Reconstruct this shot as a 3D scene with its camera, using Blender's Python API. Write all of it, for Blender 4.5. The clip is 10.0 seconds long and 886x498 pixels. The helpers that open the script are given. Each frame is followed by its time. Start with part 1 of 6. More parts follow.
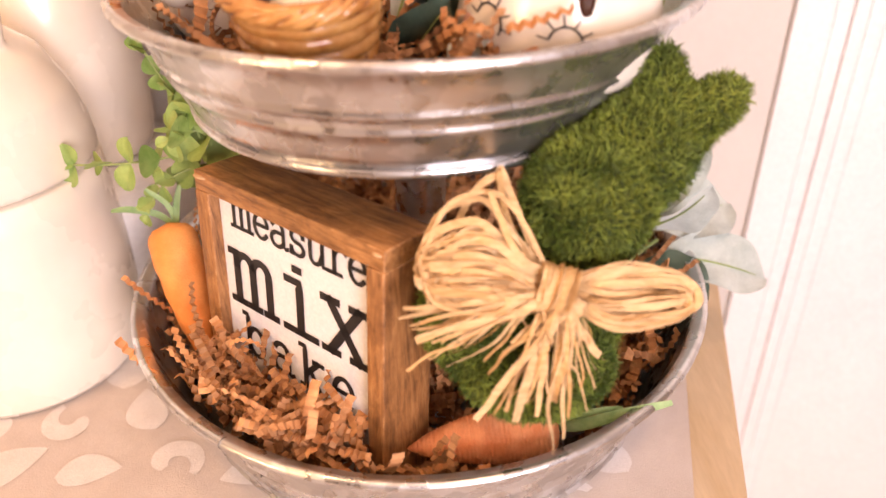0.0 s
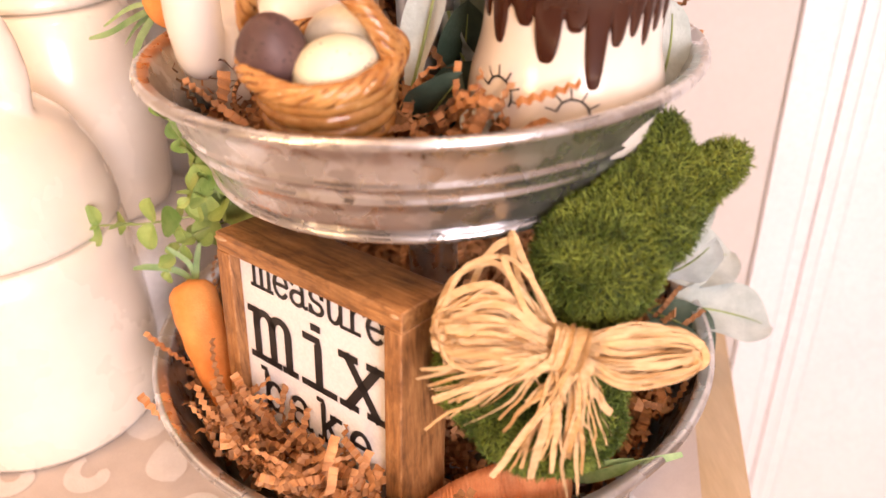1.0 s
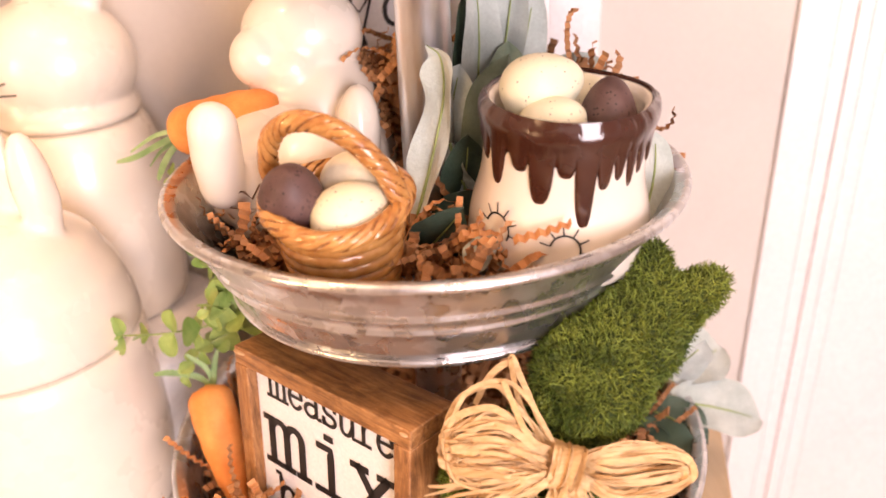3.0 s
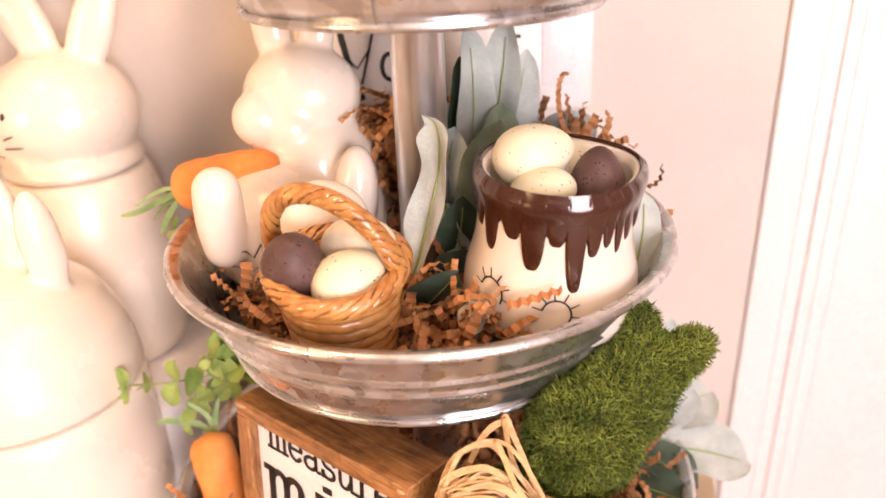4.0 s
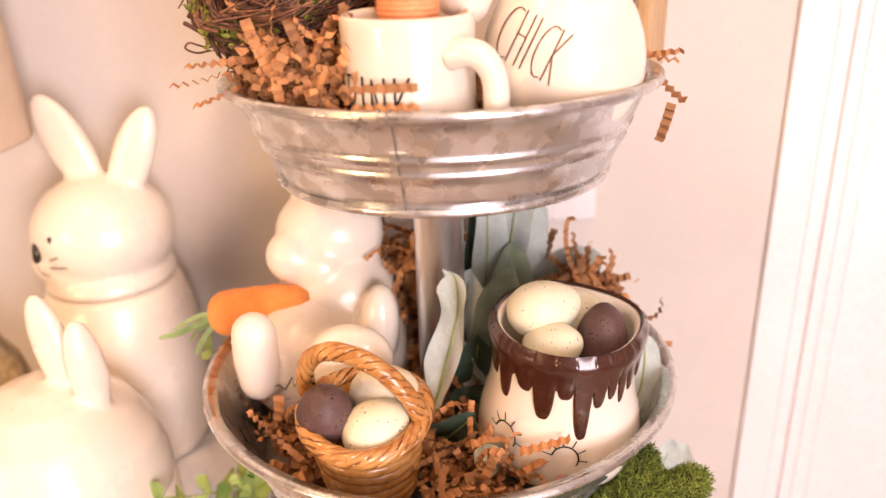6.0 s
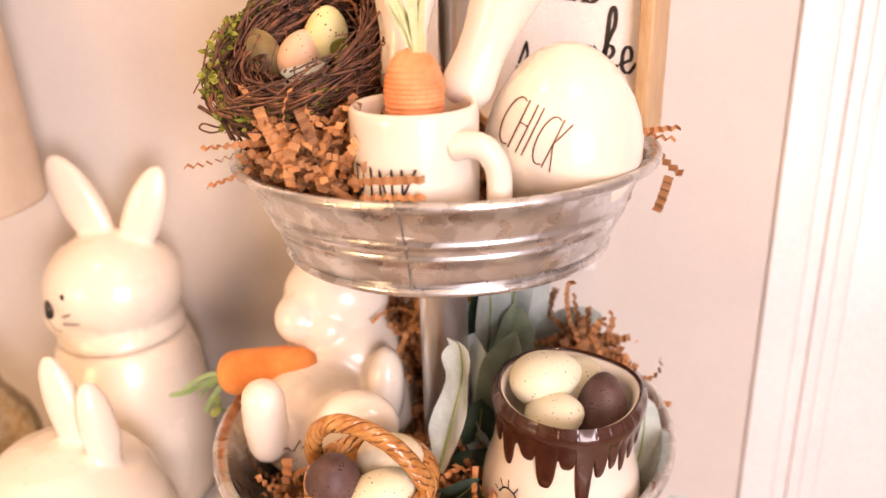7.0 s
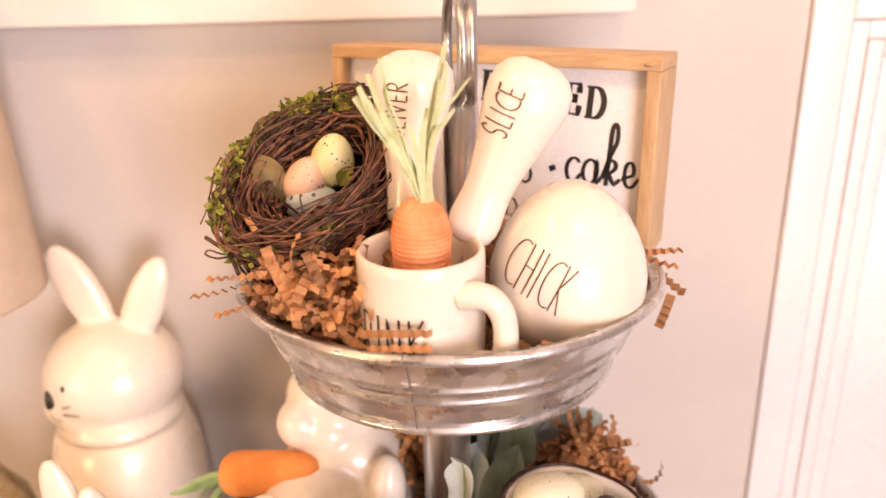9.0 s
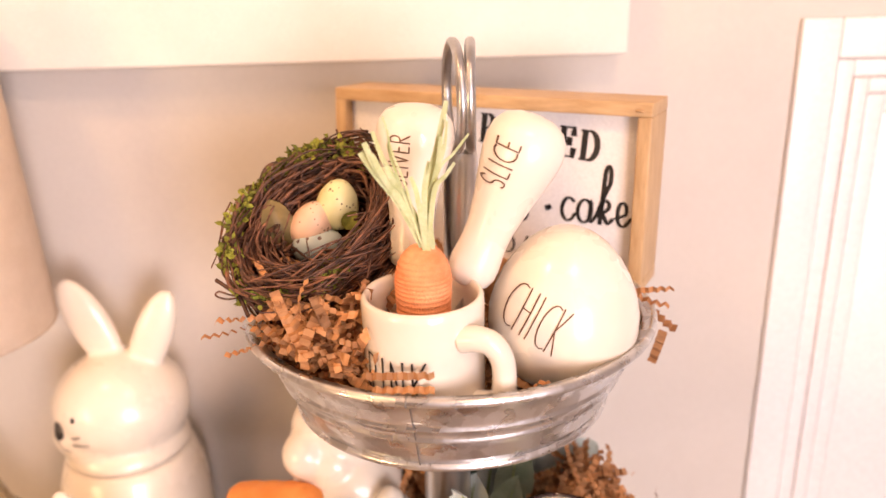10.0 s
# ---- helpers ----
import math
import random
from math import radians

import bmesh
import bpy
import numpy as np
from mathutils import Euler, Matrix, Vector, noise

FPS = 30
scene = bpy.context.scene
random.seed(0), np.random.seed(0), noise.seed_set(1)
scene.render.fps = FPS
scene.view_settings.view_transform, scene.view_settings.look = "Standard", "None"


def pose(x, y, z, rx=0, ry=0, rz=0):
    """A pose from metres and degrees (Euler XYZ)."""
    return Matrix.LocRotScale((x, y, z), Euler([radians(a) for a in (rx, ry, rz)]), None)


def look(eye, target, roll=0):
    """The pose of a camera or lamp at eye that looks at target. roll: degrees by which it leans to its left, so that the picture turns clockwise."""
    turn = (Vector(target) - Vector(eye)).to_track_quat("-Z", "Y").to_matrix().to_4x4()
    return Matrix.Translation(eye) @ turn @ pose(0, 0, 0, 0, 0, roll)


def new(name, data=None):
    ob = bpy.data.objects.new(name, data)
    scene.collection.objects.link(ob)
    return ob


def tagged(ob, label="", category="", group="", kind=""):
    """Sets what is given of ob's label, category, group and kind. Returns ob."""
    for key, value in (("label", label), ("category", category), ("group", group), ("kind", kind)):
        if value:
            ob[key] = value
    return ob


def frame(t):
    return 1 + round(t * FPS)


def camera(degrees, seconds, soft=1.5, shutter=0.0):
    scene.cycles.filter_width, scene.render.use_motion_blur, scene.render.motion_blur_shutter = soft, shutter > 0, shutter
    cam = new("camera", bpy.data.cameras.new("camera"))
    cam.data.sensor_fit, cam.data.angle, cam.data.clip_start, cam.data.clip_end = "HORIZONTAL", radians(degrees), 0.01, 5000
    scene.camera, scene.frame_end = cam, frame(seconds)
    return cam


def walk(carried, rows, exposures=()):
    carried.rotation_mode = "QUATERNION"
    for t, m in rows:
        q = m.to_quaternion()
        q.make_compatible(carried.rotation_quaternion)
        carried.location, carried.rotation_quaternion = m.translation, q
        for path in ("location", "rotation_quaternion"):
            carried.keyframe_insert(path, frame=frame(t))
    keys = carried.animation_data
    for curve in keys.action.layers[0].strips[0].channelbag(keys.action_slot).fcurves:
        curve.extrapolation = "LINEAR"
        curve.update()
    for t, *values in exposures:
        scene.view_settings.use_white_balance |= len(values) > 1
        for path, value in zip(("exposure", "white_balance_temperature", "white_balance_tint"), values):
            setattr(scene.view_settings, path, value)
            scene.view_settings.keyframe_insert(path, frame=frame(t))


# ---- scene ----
cam = camera(58.31, 10.0)
# seconds, place, pitch, roll, yaw
PATH = [
    (0.0, 0.0000, -0.5004, 0.4129, -32.54, 0.83, -1.75),
    (0.5, -0.0040, -0.5049, 0.4255, -31.45, 1.14, -1.69),
    (1.0, -0.0049, -0.5058, 0.4354, -30.26, 1.63, -1.37),
    (1.5, -0.0026, -0.5054, 0.4486, -29.52, 2.12, -0.99),
    (2.0, -0.0032, -0.5109, 0.4628, -28.48, 2.09, -1.02),
    (2.5, -0.0059, -0.5159, 0.4765, -27.31, 2.16, -1.20),
    (4.0, -0.0041, -0.5204, 0.5235, -25.60, 2.17, -1.75),
    (4.5, -0.0041, -0.5239, 0.5493, -25.05, 1.97, -1.86),
    (5.0, -0.0061, -0.5281, 0.5708, -24.44, 2.02, -1.73),
    (5.5, -0.0109, -0.5318, 0.5896, -23.79, 1.82, -1.72),
    (7.0, -0.0137, -0.5356, 0.6484, -21.62, 1.83, -1.57),
    (7.5, -0.0150, -0.5270, 0.6661, -21.58, 1.97, -1.93),
    (8.0, -0.0163, -0.5159, 0.6840, -21.76, 1.51, -2.18),
    (8.5, -0.0162, -0.5105, 0.7073, -21.40, 1.50, -2.06),
    (9.0, -0.0181, -0.5106, 0.7200, -20.84, 1.38, -2.10),
    (9.5, -0.0187, -0.5164, 0.7349, -20.33, 1.37, -2.39),
    (10.0, -0.0202, -0.5251, 0.7447, -19.81, 1.50, -2.31),
]
walk(cam, [(t, pose(x, y, z, 90, 0, yaw) @ pose(0, 0, 0, pitch, 0, 0) @ pose(0, 0, 0, 0, 0, -roll)) for t, x, y, z, pitch, roll, yaw in PATH], [(0, 0.33, 6680, 11), (2.5, 0.34, 6680, 12), (4.5, 0.30, 6680, 11.5), (5.5, 0.26, 6680, 11.5), (8, 0.09, 6680, 10.5), (10, 0.07, 6680, 10.5)])
# ---- end of path ----

cam.data.dof.use_dof = True
cam.data.dof.focus_distance = 0.500
cam.data.dof.aperture_fstop = 4.2

# ---- light ----
world = bpy.data.worlds.new("sky")
scene.world = world
world.use_nodes = True
wn = world.node_tree
sky = wn.nodes.new("ShaderNodeTexSky")
sky.sky_type = "NISHITA"
sky.sun_disc = False
sky.sun_elevation = radians(40)
sky.sun_rotation = radians(160)
wn.links.new(sky.outputs[0], wn.nodes["Background"].inputs[0])
wn.nodes["Background"].inputs[1].default_value = 0.1


def area_lamp(name, eye, target, sx, sy, power, colour):
    la = bpy.data.lights.new(name, "AREA")
    la.shape, la.size, la.size_y, la.energy, la.color = "RECTANGLE", sx, sy, power, colour
    ob = new(name, la)
    ob.matrix_world = look(eye, target)
    return ob


# daylight in the window openings of the side wall and the front wall, and the warm downlights of the ceiling
area_lamp("window_light", (-2.0, -1.75, 0.65), (-0.2, 0.1, 0.3), 0.6, 0.9, 27, (1.0, 0.61, 0.31))
area_lamp("window_light", (0.9, -2.57, 0.6), (0.1, 0.0, 0.3), 1.0, 1.24, 67, (1.0, 0.86, 0.93))
for lx, ly, power, colour in ((-0.62, -0.38, 5.6, (1.0, 0.53, 0.24)), (0.25, -0.75, 5.5, (1.0, 0.60, 0.36))):
    la = bpy.data.lights.new("downlight", "AREA")
    la.shape, la.size, la.energy, la.color = "DISK", 0.12, power, colour
    new("downlight", la).matrix_world = look((lx, ly, 1.57), (lx * 0.6, -0.1, 0))



# ---- materials ----
def nodes_of(name):
    m = bpy.data.materials.new(name)
    m.use_nodes = True
    nt = m.node_tree
    return m, nt, nt.nodes["Principled BSDF"]


def add(nt, kind, **values):
    n = nt.nodes.new(kind)
    for key, v in values.items():
        n.inputs[key].default_value = v
    return n


def coords(nt, scale=(1, 1, 1), rot=(0, 0, 0)):
    tc = nt.nodes.new("ShaderNodeTexCoord")
    turn = add(nt, "ShaderNodeMapping", Rotation=[radians(a) for a in rot])
    mp = add(nt, "ShaderNodeMapping", Scale=scale)
    nt.links.new(tc.outputs["Object"], turn.inputs["Vector"])
    nt.links.new(turn.outputs["Vector"], mp.inputs["Vector"])
    return mp.outputs["Vector"]


def ramp(nt, fac, stops):
    r = nt.nodes.new("ShaderNodeValToRGB")
    el = r.color_ramp.elements
    while len(el) < len(stops):
        el.new(0.5)
    for e, (p, c) in zip(el, stops):
        e.position, e.color = p, (*c, 1)
    nt.links.new(fac, r.inputs["Fac"])
    return r.outputs["Color"]


def surface(name, a, b, rough=0.5, scale=40, grain=300, bump=0.0, metal=0.0, coat=0.0, stretch=(1, 1, 1), rot=(0, 0, 0),
            island=0.0, random_by_object=0.0, lo=0.35, hi=0.65, sub=0.0, sub_col=None, sheen=0.0, detail=4, fine=0.35):
    """A material whose colour wanders from a to b, with fine relief; island: how far each loose piece differs."""
    m, nt, bs = nodes_of(name)
    v = coords(nt, stretch, rot)
    n1 = add(nt, "ShaderNodeTexNoise", Scale=scale, Detail=detail, Roughness=0.6)
    n2 = add(nt, "ShaderNodeTexNoise", Scale=grain, Detail=3)
    for n in (n1, n2):
        nt.links.new(v, n.inputs["Vector"])
    col = ramp(nt, n1.outputs["Fac"], [(lo, a), (hi, b)])
    grains = nt.nodes.new("ShaderNodeMix")
    grains.data_type, grains.blend_type = "RGBA", "MULTIPLY"
    grains.inputs["Factor"].default_value = fine
    nt.links.new(col, grains.inputs["A"])
    nt.links.new(ramp(nt, n2.outputs["Fac"], [(0.3, (0.72, 0.72, 0.72)), (0.7, (1.0, 1.0, 1.0))]), grains.inputs["B"])
    col = grains.outputs["Result"]
    if island or random_by_object:
        geo = nt.nodes.new("ShaderNodeNewGeometry" if island else "ShaderNodeObjectInfo")
        island = island or random_by_object
        hsv = nt.nodes.new("ShaderNodeHueSaturation")
        mr = add(nt, "ShaderNodeMapRange")
        mr.inputs["To Min"].default_value, mr.inputs["To Max"].default_value = 1 - island, 1 + island
        nt.links.new(geo.outputs["Random" if random_by_object else "Random Per Island"], mr.inputs["Value"])
        nt.links.new(mr.outputs["Result"], hsv.inputs["Value"])
        nt.links.new(col, hsv.inputs["Color"])
        col = hsv.outputs["Color"]
    nt.links.new(col, bs.inputs["Base Color"])
    mr = add(nt, "ShaderNodeMapRange")
    mr.inputs["To Min"].default_value, mr.inputs["To Max"].default_value = max(rough - 0.08, 0.02), min(rough + 0.08, 1)
    nt.links.new(n1.outputs["Fac"], mr.inputs["Value"])
    nt.links.new(mr.outputs["Result"], bs.inputs["Roughness"])
    bs.inputs["Metallic"].default_value = metal
    bs.inputs["Coat Weight"].default_value = coat
    bs.inputs["Coat Roughness"].default_value = 0.06
    if sub:
        bs.inputs["Subsurface Weight"].default_value = sub
        bs.inputs["Subsurface Radius"].default_value = (0.004, 0.003, 0.002)
    if sheen:
        bs.inputs["Sheen Weight"].default_value = sheen
    if bump:
        bp = add(nt, "ShaderNodeBump", Strength=bump, Distance=0.002)
        nt.links.new(n2.outputs["Fac"], bp.inputs["Height"])
        nt.links.new(bp.outputs["Normal"], bs.inputs["Normal"])
    return m


def galvanised():
    """Zinc with its crystal flakes: each flake has its own brightness, gloss and slant."""
    m, nt, bs = nodes_of("galvanised_steel")
    v = coords(nt)
    warp = add(nt, "ShaderNodeTexNoise", Scale=60, Detail=4, Roughness=0.65)
    nt.links.new(v, warp.inputs["Vector"])
    mixv = nt.nodes.new("ShaderNodeMix")
    mixv.data_type, mixv.blend_type = "RGBA", "LINEAR_LIGHT"
    mixv.inputs["Factor"].default_value = 0.012
    nt.links.new(v, mixv.inputs["A"])
    nt.links.new(warp.outputs["Color"], mixv.inputs["B"])
    vo = add(nt, "ShaderNodeTexVoronoi", Scale=84)
    vo.feature = "SMOOTH_F1"
    vo.inputs["Smoothness"].default_value = 0.35
    nt.links.new(mixv.outputs["Result"], vo.inputs["Vector"])
    sep = nt.nodes.new("ShaderNodeSeparateColor")
    nt.links.new(vo.outputs["Color"], sep.inputs["Color"])
    nt.links.new(ramp(nt, sep.outputs["Red"], [(0.1, (0.52, 0.51, 0.50)), (0.55, (0.63, 0.62, 0.61)), (0.9, (0.73, 0.74, 0.76))]), bs.inputs["Base Color"])
    fine = add(nt, "ShaderNodeTexNoise", Scale=350, Detail=3)
    nt.links.new(v, fine.inputs["Vector"])
    mth = nt.nodes.new("ShaderNodeMath")
    mth.operation = "MULTIPLY_ADD"
    mth.inputs[1].default_value, mth.inputs[2].default_value = 0.20, 0.21
    nt.links.new(sep.outputs["Green"], mth.inputs[0])
    nt.links.new(mth.outputs[0], bs.inputs["Roughness"])
    bs.inputs["Metallic"].default_value = 0.95
    hm = nt.nodes.new("ShaderNodeMath")
    hm.operation = "MULTIPLY_ADD"
    hm.inputs[1].default_value = 0.2
    nt.links.new(fine.outputs["Fac"], hm.inputs[0])
    nt.links.new(sep.outputs["Blue"], hm.inputs[2])
    bp = add(nt, "ShaderNodeBump", Strength=0.10, Distance=0.001)
    nt.links.new(hm.outputs[0], bp.inputs["Height"])
    nt.links.new(bp.outputs["Normal"], bs.inputs["Normal"])
    return m


def speckled(name, base, base2, spot, scale=260, cut=0.12, rough=0.45):
    m, nt, bs = nodes_of(name)
    v = coords(nt)
    n1 = add(nt, "ShaderNodeTexNoise", Scale=60, Detail=4)
    n2 = add(nt, "ShaderNodeTexNoise", Scale=120, Detail=2)
    vo = add(nt, "ShaderNodeTexVoronoi", Scale=scale)
    for n in (n1, n2, vo):
        nt.links.new(v, n.inputs["Vector"])
    mth = nt.nodes.new("ShaderNodeMath")
    mth.operation = "MULTIPLY_ADD"
    mth.inputs[1].default_value, mth.inputs[2].default_value = -0.9, 0.62
    nt.links.new(n2.outputs["Fac"], mth.inputs[0])
    sm = nt.nodes.new("ShaderNodeMath")
    nt.links.new(vo.outputs["Distance"], sm.inputs[0])
    nt.links.new(mth.outputs[0], sm.inputs[1])
    mask = ramp(nt, sm.outputs[0], [(cut, (0, 0, 0)), (cut + 0.06, (1, 1, 1))])
    mx = nt.nodes.new("ShaderNodeMix")
    mx.data_type = "RGBA"
    mx.inputs["A"].default_value = (*spot, 1)
    nt.links.new(mask, mx.inputs["Factor"])
    nt.links.new(ramp(nt, n1.outputs["Fac"], [(0.3, base), (0.7, base2)]), mx.inputs["B"])
    nt.links.new(mx.outputs["Result"], bs.inputs["Base Color"])
    bs.inputs["Roughness"].default_value = rough
    bp = add(nt, "ShaderNodeBump", Strength=0.1, Distance=0.001)
    nt.links.new(n2.outputs["Fac"], bp.inputs["Height"])
    nt.links.new(bp.outputs["Normal"], bs.inputs["Normal"])
    return m


STEEL = galvanised()
STEEL_PLAIN = surface("zinc_wire", (0.42, 0.42, 0.42), (0.55, 0.55, 0.56), 0.32, 40, 400, 0.1, metal=0.95)
POLE = surface("polished_zinc", (0.60, 0.60, 0.60), (0.84, 0.84, 0.85), 0.30, 34, 120, 0.12, metal=0.95, stretch=(1, 1, 0.25))
SEAM = surface("dark_seam", (0.22, 0.21, 0.2), (0.34, 0.33, 0.32), 0.5, metal=0.6)
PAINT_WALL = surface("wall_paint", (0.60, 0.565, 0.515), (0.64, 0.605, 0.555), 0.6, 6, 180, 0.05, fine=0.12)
# for the unseen walls: darker than the wall paint, to limit bounced fill light
PAINT_UNSEEN = surface("unseen_wall_paint", (0.36, 0.31, 0.275), (0.40, 0.345, 0.31), 0.6, 6, 180, 0.05)
PAINT_WHITE = surface("white_paint", (0.81, 0.80, 0.79), (0.84, 0.83, 0.82), 0.35, 8, 200, 0.03)
PLASTIC_WHITE = surface("white_plastic", (0.80, 0.79, 0.79), (0.83, 0.82, 0.82), 0.3, 8, 200, 0.0)
CANVAS = surface("white_canvas", (0.80, 0.78, 0.72), (0.84, 0.82, 0.76), 0.8, 20, 900, 0.2)
TABLE_WOOD = surface("pale_table_wood", (0.52, 0.38, 0.22), (0.60, 0.46, 0.29), 0.4, 8, 60, 0.1, stretch=(6, 1, 1), coat=0.2)
RUNNER = surface("runner_cloth", (0.52, 0.45, 0.40), (0.58, 0.51, 0.46), 0.85, 30, 900, 0.3, sheen=0.2)
RUNNER_PRINT = surface("runner_print", (0.66, 0.615, 0.58), (0.72, 0.68, 0.65), 0.8, 60, 900, 0.3)
FLOOR_WOOD = surface("floor_boards", (0.40, 0.30, 0.21), (0.52, 0.40, 0.29), 0.4, 5, 60, 0.1, stretch=(1, 8, 1))
CEILING = surface("ceiling_paint", (0.78, 0.76, 0.74), (0.8, 0.78, 0.76), 0.8, 5, 200, 0.05)
OAK = surface("light_wood", (0.44, 0.265, 0.115), (0.68, 0.47, 0.255), 0.5, 26, 160, 0.2, stretch=(1, 6, 6), rot=(0, 0, 29), lo=0.25, hi=0.75, detail=8)
OAK_UP = surface("light_wood_upright", (0.44, 0.265, 0.115), (0.66, 0.46, 0.25), 0.5, 26, 160, 0.2, stretch=(6, 6, 1), lo=0.25, hi=0.75, detail=8)
CHIP = surface("bare_wood", (0.50, 0.31, 0.15), (0.6, 0.4, 0.22), 0.7, 90, 300, 0.2)


def worn_wood(name, dark, mid, pale, stretch, rot=(0, 0, 0)):
    """Stained boards with dark grain lines, scuffs and pale scratches."""
    m, nt, bs = nodes_of(name)
    v = coords(nt, stretch, rot)
    g = add(nt, "ShaderNodeTexNoise", Scale=30, Detail=9, Roughness=0.72, Distortion=0.6)
    s = add(nt, "ShaderNodeTexNoise", Scale=85, Detail=6, Roughness=0.8)
    w = coords(nt)
    blot = add(nt, "ShaderNodeTexNoise", Scale=55, Detail=5, Roughness=0.65)
    nt.links.new(v, g.inputs["Vector"])
    nt.links.new(v, s.inputs["Vector"])
    nt.links.new(w, blot.inputs["Vector"])
    base = ramp(nt, g.outputs["Fac"], [(0.28, dark), (0.5, mid), (0.72, pale)])
    shade = nt.nodes.new("ShaderNodeMix")
    shade.data_type, shade.blend_type = "RGBA", "MULTIPLY"
    shade.inputs["Factor"].default_value = 0.75
    nt.links.new(base, shade.inputs["A"])
    nt.links.new(ramp(nt, blot.outputs["Fac"], [(0.32, (0.42, 0.38, 0.36)), (0.56, (1, 1, 1))]), shade.inputs["B"])
    mx = nt.nodes.new("ShaderNodeMix")
    mx.data_type = "RGBA"
    mx.inputs["B"].default_value = (pale[0] * 1.35, pale[1] * 1.4, pale[2] * 1.6, 1)
    nt.links.new(ramp(nt, s.outputs["Fac"], [(0.62, (0, 0, 0)), (0.74, (0.8, 0.8, 0.8))]), mx.inputs["Factor"])
    nt.links.new(shade.outputs["Result"], mx.inputs["A"])
    # stain rubbed off along the arrises, in patches
    bevel = add(nt, "ShaderNodeBevel", Radius=0.0022)
    geo = nt.nodes.new("ShaderNodeNewGeometry")
    dot = nt.nodes.new("ShaderNodeVectorMath")
    dot.operation = "DOT_PRODUCT"
    nt.links.new(bevel.outputs["Normal"], dot.inputs[0])
    nt.links.new(geo.outputs["True Normal"], dot.inputs[1])
    rub = add(nt, "ShaderNodeTexNoise", Scale=130, Detail=5, Roughness=0.7)
    nt.links.new(w, rub.inputs["Vector"])
    patch = nt.nodes.new("ShaderNodeMath")
    patch.operation = "MULTIPLY"
    nt.links.new(ramp(nt, dot.outputs["Value"], [(0.80, (1, 1, 1)), (0.97, (0, 0, 0))]), patch.inputs[0])
    nt.links.new(ramp(nt, rub.outputs["Fac"], [(0.42, (0, 0, 0)), (0.60, (0.85, 0.85, 0.85))]), patch.inputs[1])
    worn = nt.nodes.new("ShaderNodeMix")
    worn.data_type = "RGBA"
    worn.inputs["B"].default_value = (pale[0] * 1.25, pale[1] * 1.35, pale[2] * 1.6, 1)
    nt.links.new(patch.outputs[0], worn.inputs["Factor"])
    nt.links.new(mx.outputs["Result"], worn.inputs["A"])
    nt.links.new(worn.outputs["Result"], bs.inputs["Base Color"])
    bs.inputs["Roughness"].default_value = 0.5
    bp = add(nt, "ShaderNodeBump", Strength=0.5, Distance=0.0015)
    nt.links.new(g.outputs["Fac"], bp.inputs["Height"])
    nt.links.new(bp.outputs["Normal"], bs.inputs["Normal"])
    return m


DARK_WOOD = worn_wood("stained_wood", (0.092, 0.033, 0.010), (0.36, 0.162, 0.050), (0.58, 0.31, 0.12), (1, 8, 8), (0, 0, 41))
DARK_WOOD_UP = worn_wood("stained_wood_upright", (0.086, 0.031, 0.010), (0.33, 0.146, 0.046), (0.55, 0.285, 0.108), (8, 8, 1))
SIGN_WHITE = surface("sign_face", (0.80, 0.79, 0.78), (0.84, 0.83, 0.82), 0.5, 15, 400, 0.03)
INK = surface("black_print", (0.012, 0.011, 0.011), (0.02, 0.018, 0.018), 0.45, 60, 300)
INK_BROWN = surface("brown_glaze_line", (0.10, 0.05, 0.025), (0.18, 0.09, 0.05), 0.3, 300, 500)
STROKE = surface("brown_brush_line", (0.20, 0.095, 0.04), (0.30, 0.16, 0.08), 0.3, 300, 500)
CERAMIC = surface("white_glaze", (0.77, 0.70, 0.59), (0.83, 0.77, 0.67), 0.27, 9, 60, 0.01, coat=0.35, fine=0.05)
CERAMIC_MUG = surface("ivory_glaze", (0.74, 0.68, 0.58), (0.80, 0.74, 0.65), 0.22, 14, 60, 0.02, coat=0.5, fine=0.06)
CHOCOLATE = surface("chocolate_glaze", (0.04, 0.012, 0.007), (0.055, 0.018, 0.010), 0.22, 20, 60, 0.0, coat=0.5)
BLUSH = surface("pink_blush", (0.75, 0.42, 0.35), (0.76, 0.5, 0.42), 0.3, 80, 200)
BASKET_GLAZE = surface("amber_glaze", (0.34, 0.125, 0.026), (0.60, 0.315, 0.10), 0.25, 70, 240, 0.05, coat=0.5, lo=0.3, hi=0.66)
BASKET_POOL = surface("pooled_amber_glaze", (0.13, 0.042, 0.010), (0.30, 0.115, 0.028), 0.2, 90, 240, 0.03, coat=0.6)
KRAFT = surface("kraft_paper", (0.34, 0.150, 0.055), (0.55, 0.285, 0.125), 0.8, 60, 700, 0.2, island=0.35)
KRAFT_STRIP = surface("kraft_paper_strip", (0.34, 0.150, 0.055), (0.55, 0.285, 0.125), 0.8, 60, 700, 0.2, random_by_object=0.35)
RAFFIA = surface("raffia", (0.63, 0.40, 0.180), (0.82, 0.575, 0.30), 0.45, 60, 700, 0.3, stretch=(1, 6, 6), island=0.22, sub=0.0)
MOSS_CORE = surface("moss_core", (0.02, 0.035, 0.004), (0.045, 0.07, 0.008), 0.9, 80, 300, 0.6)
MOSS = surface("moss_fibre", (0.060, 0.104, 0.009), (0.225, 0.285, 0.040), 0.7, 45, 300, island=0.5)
JUTE = surface("orange_jute", (0.78, 0.265, 0.10), (0.90, 0.40, 0.19), 0.75, 60, 900, 0.5)
FELT = surface("orange_foam", (0.80, 0.26, 0.05), (0.90, 0.37, 0.10), 0.6, 40, 700, 0.3)
